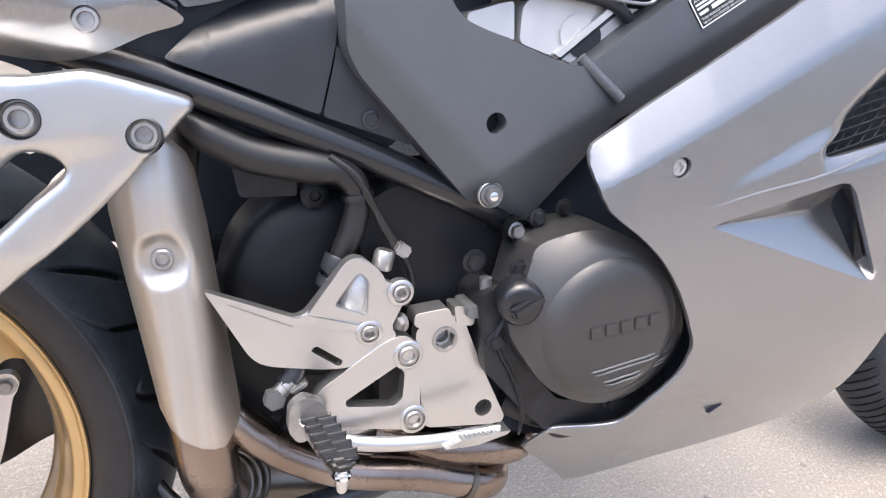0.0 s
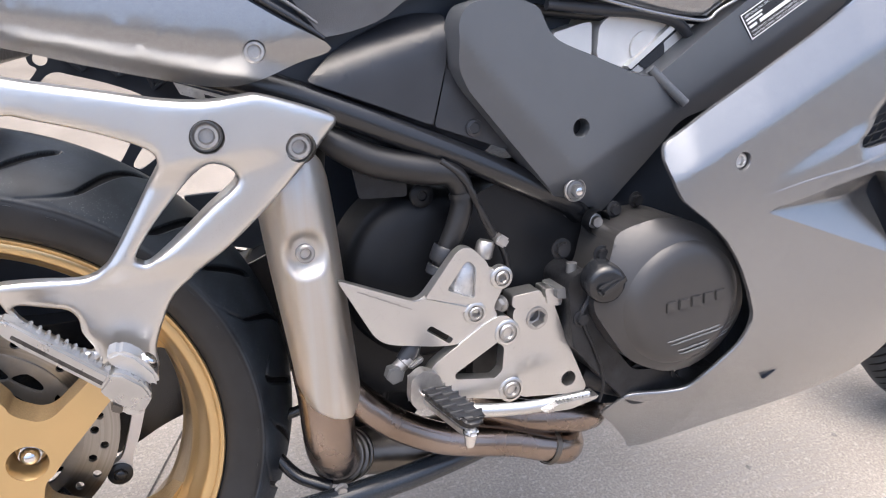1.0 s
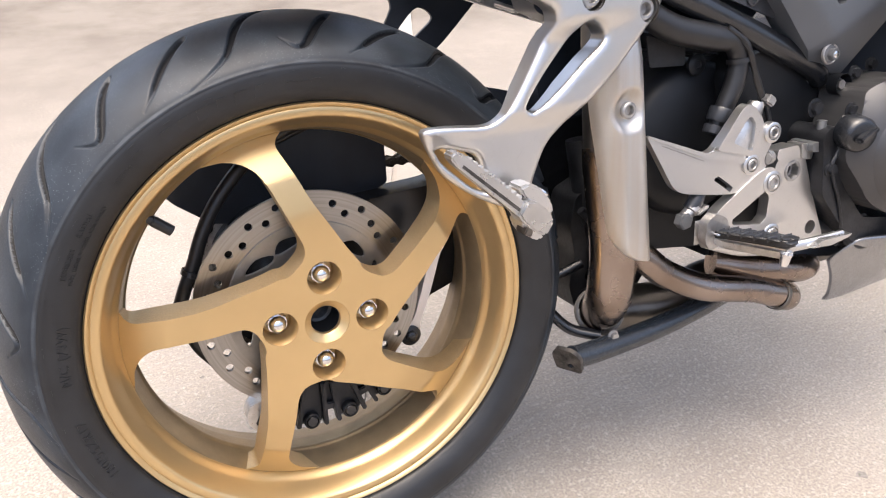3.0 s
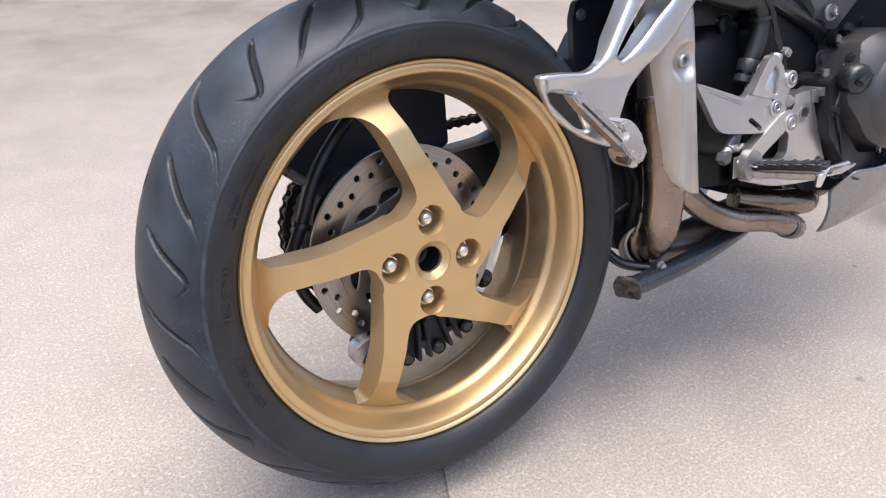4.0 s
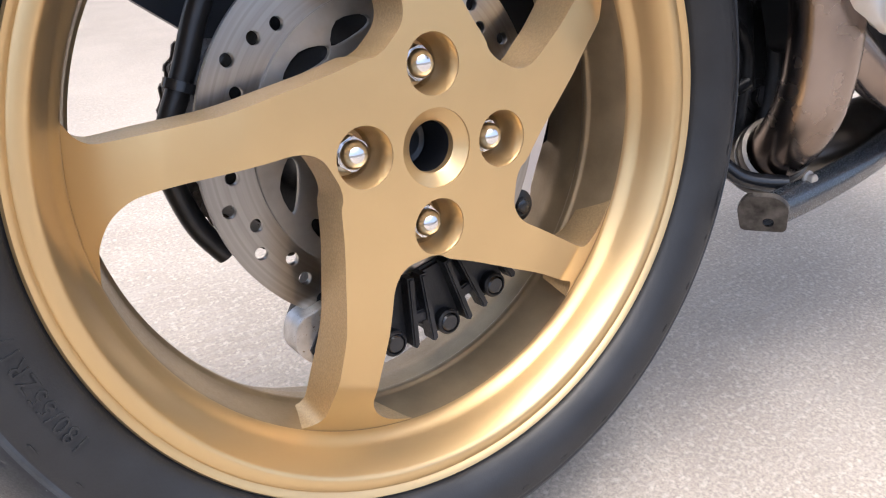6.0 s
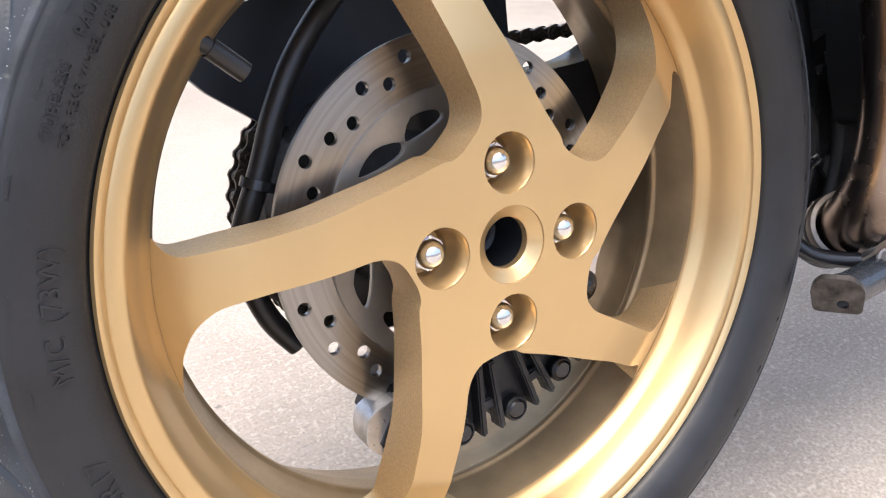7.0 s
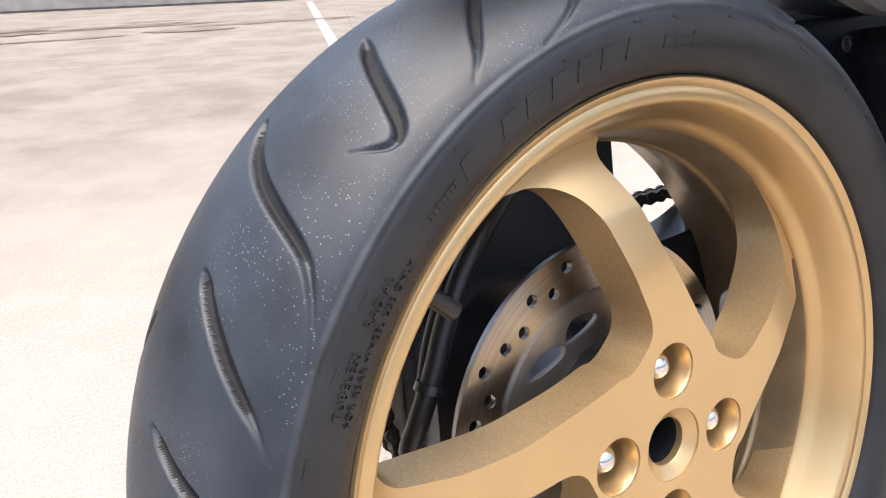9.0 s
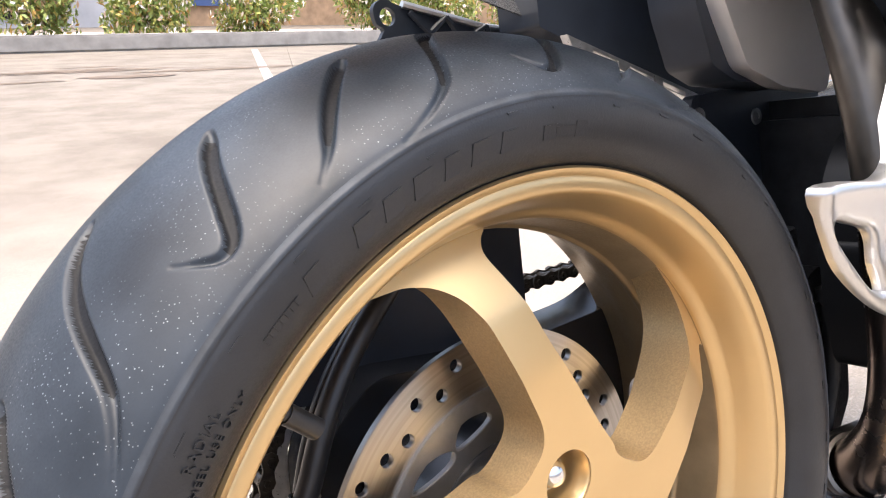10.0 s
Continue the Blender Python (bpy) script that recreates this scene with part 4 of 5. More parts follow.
heel = part("foot_peg_bracket", heel_sweep(cast(rounded(HEEL, 5), -106, -97, [rounded([(434, 148), (462, 135), (464, 166), (457, 174), (452, 172)], 4), rounded([(414, 110), (419, 114), (441, 97), (437, 92)], 2.5)], 2.0, 12)), CAST, bike, "silver cast foot peg bracket with heel guard")
part("heel_edge", heel_sweep(cast(rounded([(336, 173), (404, 141), (412, 143), (440, 133), (466, 124), (466, 120), (404, 135), (342, 168)], 2), -108.5, -104, (), 1.2, 12)), CAST, heel)
for k in range(5):                                  # scuffs of boots
    part("scuff", heel_sweep(box(352 + 9 * k, 362 + 10 * k, -106.4, -105, 156 - 5 * k, 157.2 - 5 * k, 0.2, (0, 25, 0))), BOLT, heel)
part("raised_frame", cast(rounded([(412, 143), (444, 184), (453, 188), (466, 180), (468, 128), (430, 138)], 4), -109, -104, [rounded([(434, 148), (462, 135), (464, 166), (457, 174), (452, 172)], 4)], 1.5), CAST, heel)
ARM = [(488, 113), (497, 112), (505, 104), (508, 92), (508, 34), (503, 24), (494, 22), (418, 40), (412, 55), (416, 70), (424, 77), (473, 107)]
part("lower_arm", cast(rounded(ARM, 5), -108, -94, [rounded([(488, 86), (494, 78), (492, 54), (484, 47), (442, 54), (441, 60)], 3)], 2.5, seg=3), CAST, heel)
for x, z, r in ((491, 152, 7.0), (463, 120, 7.0), (497, 94, 9.0), (502, 31, 9.0)):
    part("bolt_boss", lathe([(r + 4.5, -100), (r + 4.5, -108.5), (r + 3.2, -109.5), (r + 1.2, -109.5), (r + 0.8, -107), (0, -107)], (x, 0, z), seg=28, closed=False), CAST, heel)
    part("bolt", socket_bolt(x, -107, z, r, 4), BOLT, heel, "dull socket-head bolt")
# rider peg with rubber
def beam(stations, rnd=2.0):
    """A flat bar towards the viewer's side: at each depth y the span in x and in z (mm)."""
    bm = bmesh.new()
    loops = [[bm.verts.new(Vector((x, y, z)) * MM) for x, z in ((x0, z0), (x1, z0), (x1, z1), (x0, z1))] for y, x0, x1, z0, z1 in stations]
    for a, b in zip(loops, loops[1:]):
        for k in range(4):
            bm.faces.new((a[k], a[(k + 1) % 4], b[(k + 1) % 4], b[k]))
    bm.faces.new(loops[0]), bm.faces.new(loops[-1])
    if rnd:
        bm.normal_update()
        bmesh.ops.bevel(bm, geom=[e for e in bm.edges if e.calc_face_angle(0) > 0.5], offset=rnd * MM, segments=3, affect="EDGES", clamp_overlap=True)
    return bm


pg = part("foot_peg", beam([(-106, 402, 420, 42, 54), (-124, 403, 423, 41, 53), (-136, 404, 424, 41, 53), (-200, 408, 421, 50, 61), (-212, 409, 420, 53, 62)], 3), ALLOY, heel, "folding alloy foot peg")
rubber = part("peg_rubber", beam([(-119, 404, 424, 50, 57), (-124, 401, 427, 51, 59), (-160, 402, 427, 57, 65.5), (-202, 404, 426, 63, 72.5), (-210, 406, 424, 64, 73.5), (-214, 409, 421, 65, 71)], 3.4), HOSE, heel, "ribbed black rubber peg cover")
for k in range(5):                                  # ribs across the rubber, broken in the middle
    y, z = -126 - 17 * k, 59.2 + 2.9 * k
    for x0, x1, dy in ((401.6, 412, 0), (414, 426.6, -5)):
        part("rubber_rib", beam([(y + dy, x0, x1, z - 3 - 0.17 * dy, z + 0.5 - 0.17 * dy), (y + dy - 13, x0 + 0.3, x1 - 0.3, z - 0.8 - 0.17 * dy, z + 2.0 - 0.17 * dy)], 1.4), HOSE, heel)
part("feeler_tip", lathe([(0, -9), (3, -9), (4.5, -6), (5.5, 2), (7, 6), (0, 6)], (414, -206, 52), (0, -0.15, 1), 16, closed=False), CHROME, heel, "bright peg tip")
part("peg_knuckle", join(lathe([(0, -12), (8, -12), (9, -10), (9, 10), (8, 12), (0, 12)], (405, -112, 49), (0.1, 0, 1), 20, closed=False), beam([(-100, 398, 414, 40, 62), (-116, 400, 412, 42, 58)], 3)), BOLT, heel)
part("peg_fork", cast(rounded([(392, 70), (404, 78), (420, 70), (424, 56), (412, 40), (398, 36), (390, 48)], 5), -122, -110, rnd=2), BOLT, heel)
part("peg_spring", tube([(404 + 0.6 * k + 7 * math.cos(k * 0.9), -126 + 7 * math.sin(k * 0.9), 58 - 0.3 * k) for k in range(28)], 1.1, 6, 2), CHROME, heel)
# brake light switch and pedal
sw = part("brake_switch", lathe([(0, -11), (6, -11), (7, -9), (7, 4), (9, 5), (9, 12), (0, 12)], (391, -92, 72), (0.75, 0, 0.66), 18, closed=False), BOLT, bike, "small alloy and black plastic brake switch")
part("switch_nut", cast([(384 + 9.5 * math.cos(radians(60 * k + 12)), 66 + 9.5 * math.sin(radians(60 * k + 12))) for k in range(6)], -100, -88, rnd=1.2), WEB, sw)
part("switch_cap", tube([(394, -92, 76), (402, -92, 86), (406, -92, 96)], [8, 9, 7], 14), PLASTIC, sw)
part("switch_stud", tube([(404, -94, 94), (410, -96, 106)], 4, 10, smooth=False), WEB, sw)
part("switch_clip", box(396, 412, -104, -90, 74, 79, 1.5, (0, -30, 0)), BOLT, sw)
pedal = part("brake_pedal", tube([(404, -104, 40), (440, -124, 30), (490, -138, 27), (530, -146, 29), (566, -150, 33)], [6, 7, 6.5, 6, 4], 14, flat=0.8), CAST, bike, "polished alloy brake pedal")
part("pedal_pad", cast(rounded([(512, 27), (528, 33), (574, 33.5), (570, 30), (542, 25)], 2.5), -157, -141, rnd=1.5), PEG, pedal)
for k in range(9):
    part("pad_tooth", box(528 + 4 * k, 530 + 4 * k, -156, -142, 31.5, 34.2, 0.4), PEG, pedal)
# pivot plate
PLATE = [(506, 112), (516, 122), (548, 122), (553, 112), (568, 72), (594, 13), (590, 6), (518, 16), (512, 22), (510, 60)]
plate = part("pivot_plate", cast(rounded(PLATE, 5), -102, -88, [ring(533, 101, 12, 30), ring(572, 26, 8.5, 22)], 2.5), CAST, bike, "silver cast swing arm pivot plate")
part("clamp_ear", cast(rounded([(503, 119), (504, 130), (535, 132), (538, 124), (539, 115), (524, 117), (513, 115)], 4), -106, -84, rnd=3.5, seg=3), CAST, plate)
part("clamp_ear", cast(rounded([(540, 132), (556, 130), (561, 124), (559, 111), (550, 113), (543, 115), (542, 124)], 4), -105, -84, rnd=3.5, seg=3), CAST, plate)
part("clamp_bolt", hex_bolt(0, 0, 0, 6.5, 7), BOLT, plate, fitted=False).matrix_local = Matrix.Translation((0.5, -0.099, 0.125)) @ Matrix.Rotation(radians(-62), 4, "Z")
PLUG_HEX = [(533 + 9.4 * math.cos(radians(60 * k + 20)), 101 + 9.4 * math.sin(radians(60 * k + 20))) for k in range(6)]
part("pivot_plug", cast(ring(533, 101, 12.2, 36), -103.6, -90, [PLUG_HEX], 0.8), BOLT, plate, "bright hexagon-socket pivot bolt")
part("plug_bore", lathe([(11.5, -94), (7, -93), (6.6, -86), (0, -86)], (533, 0, 101), seg=24, closed=False), BOLT, plate)

# -- frame --
FR = [(449, 388), (456, 402), (478, 408), (510, 406), (526, 400), (536, 380), (545, 371), (561, 364), (586, 355), (618, 342), (640, 335), (654, 334), (672, 345), (704, 367), (781, 416), (850, 456), (905, 400), (833, 348), (746, 300),
      (702, 290), (690, 282), (679, 265), (664, 246), (650, 230), (624, 198), (608, 182), (597, 180), (588, 187), (543, 237), (501, 285), (462, 330), (452, 350)]


def frame_depth(x, z):
    """Flat upper face with two facets falling away from a V-shaped crease."""
    y = -110.0
    dx, dz = x - 571, z - 247
    y += 0.50 * eased(-0.727 * dx - 0.686 * dz, 1.8)
    y += 0.50 * eased(0.456 * dx - 0.890 * dz, 1.8)
    if x > 660:                                    # the beam tapers in behind the fairing
        y += 0.02 * (x - 660)
    return y


fr = part("main_frame", cast(rounded(FR, 7), 0, 34, [ring(573, 290, 9, 24), ring(604, 191, 12, 24)], 2.5, 5, frame_depth, 3), FRAME, bike, "dark grey painted aluminium main frame")
part("socket_hole", lathe([(9.2, 0), (9, 14), (0, 14)], (573, -108, 290), seg=24, closed=False), COVER, fr)
part("frame_bolt", hex_bolt(573, -102, 228.5, 7.2, 8, 0, 5, 1.3), WEB, fr, "bright flanged bolt")
part("bolt_socket", lathe([(0, -0.4), (3.4, -0.4), (4.0, -0.1), (4.0, 0.4)], (573, -110.4, 228.5), seg=20, closed=False), CHROME, fr)
part("bolt_washer", lathe([(9.6, 1), (9.8, -1.6), (10.6, -2.2), (11.6, -1.6), (12, 1)], (573, -101.5, 228.5), seg=32, closed=False), BOLT, fr)
part("bolt_recess", lathe([(12.4, 0), (12.2, 14), (0, 14)], (604, -100, 191), seg=24, closed=False), COVER, fr)
part("frame_bolt", hex_bolt(604, -90, 191, 6.0, 8, 0, 20, 1.3), BOLT, fr, "bolt in a round recess")
part("weld_bead", tube([(650 + 1.0 * k, -106 - 0.26 * k, 341 - 0.95 * k) for k in range(37)], [4.9 + (0.16 if k % 3 == 0 else -0.04) for k in range(37)], 12, 2), FRAME, fr, "rippled weld bead")
plq = part("type_plate", cast(rounded([(750, 388), (821, 427), (842, 408), (769, 364)], 4), 0, 0.8, (), 0, 0, lambda x, z: frame_depth(x, z) - 1.0), PLATE_BLACK, fr, "black type plate with white border and print")
sub = part("subframe_tube", tube([(180, -60, 372), (300, -66, 336), (390, -70, 299), (490, -72, 255), (575, -74, 214), (600, -66, 196)], 13.5, 24), BLACK, bike, "gloss black subframe tube")
part("side_cover", cast(rounded([(322, 343), (346, 363), (375, 379), (405, 392), (429, 397), (453, 396), (449, 352), (435, 298), (381, 320)], 5), 0, 3, (), 1.2, 8, lambda x, z: -80 + 1.1 * eased(z - (350 + (x - 346) * 0.30), 6)), PLASTIC, bike, "dark grey moulded side cover")
sc = part("rear_side_cover", cast(rounded([(458, 394), (457, 372), (464, 344), (474, 326), (512, 278), (510, 270), (437, 297), (451, 352), (455, 396)], 4), 0, 3, (), 1.2, 8, lambda x, z: -79 + 0.8 * eased(z - 345, 8)), PLASTIC, bike, "dark grey moulded cover with push pin")
part("push_pin", lathe([(8.5, 0), (8, -2), (5.5, -2.6), (5, -1.6), (0, -1.8)], (476, -79, 293), seg=24, closed=False), PLASTIC, sc)


def cowl_depth(x, z):
    crease = 374 + max(0, 250 - x) * 0.17
    y = -112 + 0.62 * eased(crease - z, 4) + 0.0012 * max(0, z - crease) ** 2
    return y + 0.0006 * max(0, 277 - x) ** 2 * 0.6


cowl = part("tail_cowl", cast(spline([(338, 371), (312, 360), (278, 346), (250, 343), (214, 349), (157, 363), (105, 377), (0, 404), (-140, 440), (-200, 480), (-100, 500), (60, 478), (180, 446), (250, 421), (300, 393)], 4, True), 0, 3, [ring(277, 370, 9, 22)], 1.5, 12, cowl_depth, 2), PAINT, bike, "silver painted tail cowl")
part("cowl_trim", tube([(150, -96, 462), (200, -99, 448), (250, -102, 428), (300, -103, 400), (334, -104, 378)], [3, 3.5, 3.5, 3.5, 2], 10), BLACK, bike, "black trim strip between cowl and seat")
part("trim_edge", tube([(170, -92, 466), (220, -95, 452), (262, -97, 432), (304, -98, 408), (330, -99, 390)], [1.4, 1.8, 1.8, 1.8, 1.2], 10), WEB, bike)
part("cowl_screw", socket_bolt(277, -106, 370, 9, 4), BOLT, cowl, "dull socket-head screw")
part("seat", cast(spline([(250, 470), (296, 430), (334, 386), (346, 379), (388, 390), (418, 410), (450, 416), (500, 411), (560, 430), (600, 520), (420, 560), (240, 540)], 4, True), 0, 320, (), 12, 14, lambda x, z: -72 - 18 * min(1, max(0, (z - 385) / 60)), 4), SEAT, bike, "dark grey vinyl seat")
part("seat_rail_cover", cast(rounded([(180, 436), (336, 382), (336, 372), (300, 390), (180, 420)], 3), -70, -40, rnd=2), HUG, bike)

# far side pillion bracket, dark inside with webs, and the parts under the tail
FAR_OUT = [(x, z + 8) for x, z in OUT]
# silver like its near twin; black here puts the inside's shade into the colour
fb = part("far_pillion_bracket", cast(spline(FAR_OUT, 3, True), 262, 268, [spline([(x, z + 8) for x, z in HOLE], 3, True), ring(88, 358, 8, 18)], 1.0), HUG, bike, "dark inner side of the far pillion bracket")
part("bracket_lip", tube([(104, 262, 369), (169, 262, 355), (204, 262, 348), (262, 262, 346), (306, 262, 337)], 3.5, 8), CAST, fb)
for a, b in (((110, 362), (130, 343)), ((130, 343), (150, 358)), ((150, 358), (168, 335)), ((168, 335), (196, 350)), ((196, 350), (206, 318)), ((206, 318), (240, 344))):
    part("web", tube([(a[0], 260, a[1]), (b[0], 260, b[1])], 3, 6, smooth=False), HUG, fb)
part("under_tray", cast(rounded([(204, 338), (226, 330), (424, 264), (520, 262), (520, 385), (204, 385)], 4), 196, 250, rnd=2), HUG, bike, "black plastic tray under the seat")
LIP_SLOTS = [[(x, 329.6 - (x - 226) * 0.338 - 4), (x + 34, 329.6 - (x + 34 - 226) * 0.338 - 4), (x + 34, 329.6 - (x + 34 - 226) * 0.338 - 8.5), (x, 329.6 - (x - 226) * 0.338 - 8.5)] for x in (258, 308, 358)]
part("tray_lip", cast([(226, 329.5), (424, 262.5), (420, 255), (232, 316)], 184, 194, LIP_SLOTS, 0.6), ALLOY, bike, "bare metal lip along the tray")
part("guard_end", cast(rounded([(222, 199), (262, 200), (310, 189), (380, 170), (380, 120), (320, 120), (240, 140)], 4), 182, 190, rnd=1), HUG, bike, "black plastic end of the chain guard")
part("tray_step", cast(rounded([(296, 360), (300, 337), (318, 288), (352, 273), (470, 262), (470, 360)], 6), 100, 150, rnd=3), HUG, bike)
muf = part("muffler", join(cast(rounded([(-140, 420), (-120, 392), (-10, 376), (70, 362), (74, 430), (-60, 470)], 10), -20, 170, rnd=12, seg=4)), MUFFLER, bike, "warm tinted steel under-seat muffler")
part("muffler_band", cast(rounded([(70, 361), (90, 364), (92, 430), (72, 432)], 4), -24, 174, rnd=8, seg=3), PIPE, muf, "darker steel end band")
part("heat_panel", cast(rounded([(308, 352), (318, 331), (344, 283), (402, 263), (480, 254), (500, 300), (498, 352)], 9), 82, 100, rnd=8, seg=4), DULL_PANEL, bike, "bare alloy heat panel beside the exhaust")
# added panel: blacks out the open gap between seat and subframe
part("under_seat_fill", cast(rounded([(250, 352), (318, 338), (340, 300), (400, 272), (500, 264), (560, 330), (600, 400), (600, 470), (320, 470), (250, 430)], 8), -52, -20, rnd=3), HUG, bike, "dark panel added to fill the gap under the seat")

# -- engine --
# added sheet: fills the see-through gap so that it reads as dark interior
part("dark_fill", cast(rounded([(560, 10), (600, -30), (700, -50), (960, -30), (1040, 100), (1060, 380), (900, 440), (780, 392), (700, 330), (600, 300), (560, 200)], 16), -62, -56, rnd=2), HUG, bike, "dark sheet added to fill the gap behind the fairing")
eng = part("engine_block", join(box(470, 760, -40, 190, -20, 250, 20), box(520, 720, -60, 210, 60, 210, 20)), ENGINE, bike, "black painted engine castings")
cv = part("sprocket_side_cover", lathe([(0, -46), (60, -45), (82, -40), (90, -32), (92, -20), (92, 30)], (446, 0, 138), seg=64, closed=False), COVER, eng, "matt black round cover")
part("upper_cover", cast(rounded([(462, 214), (500, 236), (566, 226), (604, 190), (606, 150), (580, 118), (520, 122), (474, 140)], 16), -68, 30, rnd=12, seg=5), COVER, eng, "matt black engine side cover")
part("lower_guard", cast(rounded([(350, 130), (356, 60), (372, 10), (520, -10), (520, 120)], 12), -20, 30, rnd=5), COVER, eng)
part("cover_plug", lathe([(12, 0), (12, -4), (9, -6), (5, -6), (4, -4), (0, -4)], (434, -44, 226), seg=24, closed=False), COVER, eng)
CL = [(598, 172), (608, 188), (636, 199), (663, 200), (692, 188), (716, 164), (736, 128), (748, 92), (742, 67), (722, 48), (700, 36), (676, 34), (650, 40), (616, 58), (592, 90), (580, 118), (590, 150)]


def clutch_depth(x, z):
    d = math.hypot(x - 676, z - 118)
    return -162 + 36 * max(0, (d - 40) / 60) ** 2.2


clu = part("clutch_cover", cast(spline(CL, 4, True), 0, 60, (), 5, 6, clutch_depth, 3), CLUTCH, eng, "bronze-grey clutch cover with raised marks", 50)
part("raised_face", lathe([(0, -165.2), (36, -165.2), (50, -164.3), (58, -162), (64, -158), (69, -151)], (670, 0, 116), seg=72, closed=False), CLUTCH, clu)
for k in range(5):
    x0 = 640 + k * 14.6
    z0 = 117 + k * 1.2
    part("raised_mark", box(x0, x0 + 11.5, -167.2, -162, z0 - 5.5, z0 + 5.5, 0.8, (0, -2, 0)), CLUTCH, clu)
for k, (a, b) in enumerate((((630, 77), (738, 91)), ((636, 73.5), (738, 87)), ((648, 66), (732, 78)), ((654, 62.5), (728, 73.5)))):
    d = [clutch_depth(a[0] + (b[0] - a[0]) * t / 6, a[1] + (b[1] - a[1]) * t / 6) for t in range(7)]
    part("bright_line", tube([(a[0] + (b[0] - a[0]) * t / 6, min(d[t], -165.0 if math.hypot(a[0] + (b[0] - a[0]) * t / 6 - 670, a[1] + (b[1] - a[1]) * t / 6 - 116) < 54 else d[t]), a[1] + (b[1] - a[1]) * t / 6) for t in range(7)], [0.4, 0.8, 1.0, 1.0, 1.0, 0.8, 0.4], 8, 3), WEB, clu, "pale machined line")
cap = part("oil_filler_cap", lathe([(21, 12), (20, -6), (17, -10), (15, -11), (0, -11)], (588, -136, 142), (0.25, 1, 0.1), 32, closed=False), BLACK, eng, "black oil filler cap with grip bar")
part("grip_bar", box(572, 606, -153, -143, 138, 147, 2.5, (0, -20, 8)), BLACK, cap)
for x, y, z, r in ((593, -120, 166, 6.5), (622, -96, 203, 6), (648, -96, 210, 6), (574, -118, 100, 6.5), (560, -100, 170, 8), (700, -120, 20, 9), (650, -110, 22, 7)):
    part("cover_bolt", hex_bolt(x, y, z, r, 7), ENGINE, eng)
part("crankcase_edge", cast(rounded([(558, 140), (572, 150), (588, 146), (590, 130), (590, 90), (640, 30), (760, 10), (740, -20), (640, -12), (600, 30), (566, 70), (562, 110)], 8), -118, -60, rnd=4), ENGINE, eng)
part("sight_glass", lathe([(12, 0), (12, -5), (9, -6), (8, -4), (0, -4)], (700, -118, 28), seg=24, closed=False), ALLOY, eng)
part("drain_casting", join(tube([(600, -80, 20), (640, -90, 0), (700, -80, -14)], 14, 12), tube([(610, -96, 40), (600, -100, 60), (584, -100, 88)], 8, 12), tube([(654, -90, 30), (652, -90, -20)], 7, 10)), ENGINE, eng)
hd = part("cylinder_head", cast(rounded([(606, 352), (640, 340), (660, 334), (700, 352), (716, 372), (700, 396), (640, 398), (618, 390), (608, 382)], 6), -80, 20, rnd=5, seg=3), HEAD, eng, "bare silver cylinder head cover")
part("head_fin", cast(rounded([(560, 368), (598, 356), (603, 354), (602, 386), (590, 384), (560, 376)], 4), -76, 20, rnd=4), HEAD, eng)
part("head_plug", cast([(660 + 17 * math.cos(radians(a)), 359 + 17 * math.sin(radians(a))) for a in range(38, 219, 10)], -83, -78, rnd=0.8), HEAD, hd)
# the plug's shaded half is drawn as a separate dark half disc
part("plug_shade", cast([(667 + 17 * math.cos(radians(a)), 356 + 17 * math.sin(radians(a))) for a in range(219, 399, 10)], -82, -78, rnd=0.5), PLASTIC, hd, "shaded half of the plug, drawn dark")
part("head_rib", cast(rounded([(636, 343), (641, 340), (694, 379), (689, 383)], 1.5), -88, -78, rnd=1), HEAD, hd)
part("rib_groove", cast(rounded([(642.5, 339), (645.5, 337.5), (698, 374.5), (696, 377.5)], 1), -81, -78, rnd=0), PLASTIC, hd)
part("wire_loom", tube([(548, -84, 402), (580, -86, 399), (612, -88, 396), (650, -90, 393), (690, -88, 384), (716, -84, 364)], [5, 6, 6, 6, 6, 5], 12), PLASTIC, bike, "dark red-brown rubber cable loom under the tank")
# grey bosses and gasket edge beside the clutch cover
part("case_boss", join(tube([(570, -104, 155), (570, -104, 130)], 5.5, 14, smooth=False), cast(rounded([(550, 132), (580, 134), (582, 112), (574, 108), (570, 120), (550, 122)], 3), -112, -80, rnd=2)), WEB, eng, "grey cast boss on the crankcase")
part("gasket_edge", tube([(598, -119, 166), (583, -119, 156), (586, -120, 137), (581, -120, 119), (574, -120, 105), (580, -120, 86), (592, -120, 61), (604, -118, 26), (602, -116, 0)], [2, 2.5, 2, 2.5, 2.5, 2, 2, 2, 1.5], 8), ENGINE, eng, "dark joint edge of the crankcase")
part("air_hose", tube([(334, -62, 298), (350, -66, 285), (382, -70, 268), (427, -74, 257), (452, -77, 251), (464, -78, 232), (459, -78, 204), (448, -76, 178), (440, -74, 155)], [10, 14, 15, 15, 12, 11, 11, 10, 9], 18), HOSE, bike, "bent black rubber hose")
part("hose_joint", join(lathe([(13, -8), (14, -6), (14, 6), (13, 8)], (446, -75, 172), (0.4, 0, 1), 20), lathe([(12, -5), (13, -4), (13, 4), (12, 5)], (440, -74, 156), (0.4, 0, 1), 20)), PLASTIC, bike)
part("zip_tie", lathe([(12, -2.5), (13.2, -2.5), (13.2, 2.5), (12, 2.5)], (464, -78, 230), (-0.1, 0.1, 1), 24), HOSE, bike)
part("thin_cable", tube([(440, -84, 266), (460, -90, 250), (470, -90, 230), (488, -88, 198), (503, -86, 172), (508, -86, 150), (502, -84, 130)], 3.2, 10), HOSE, bike, "thin black cable")
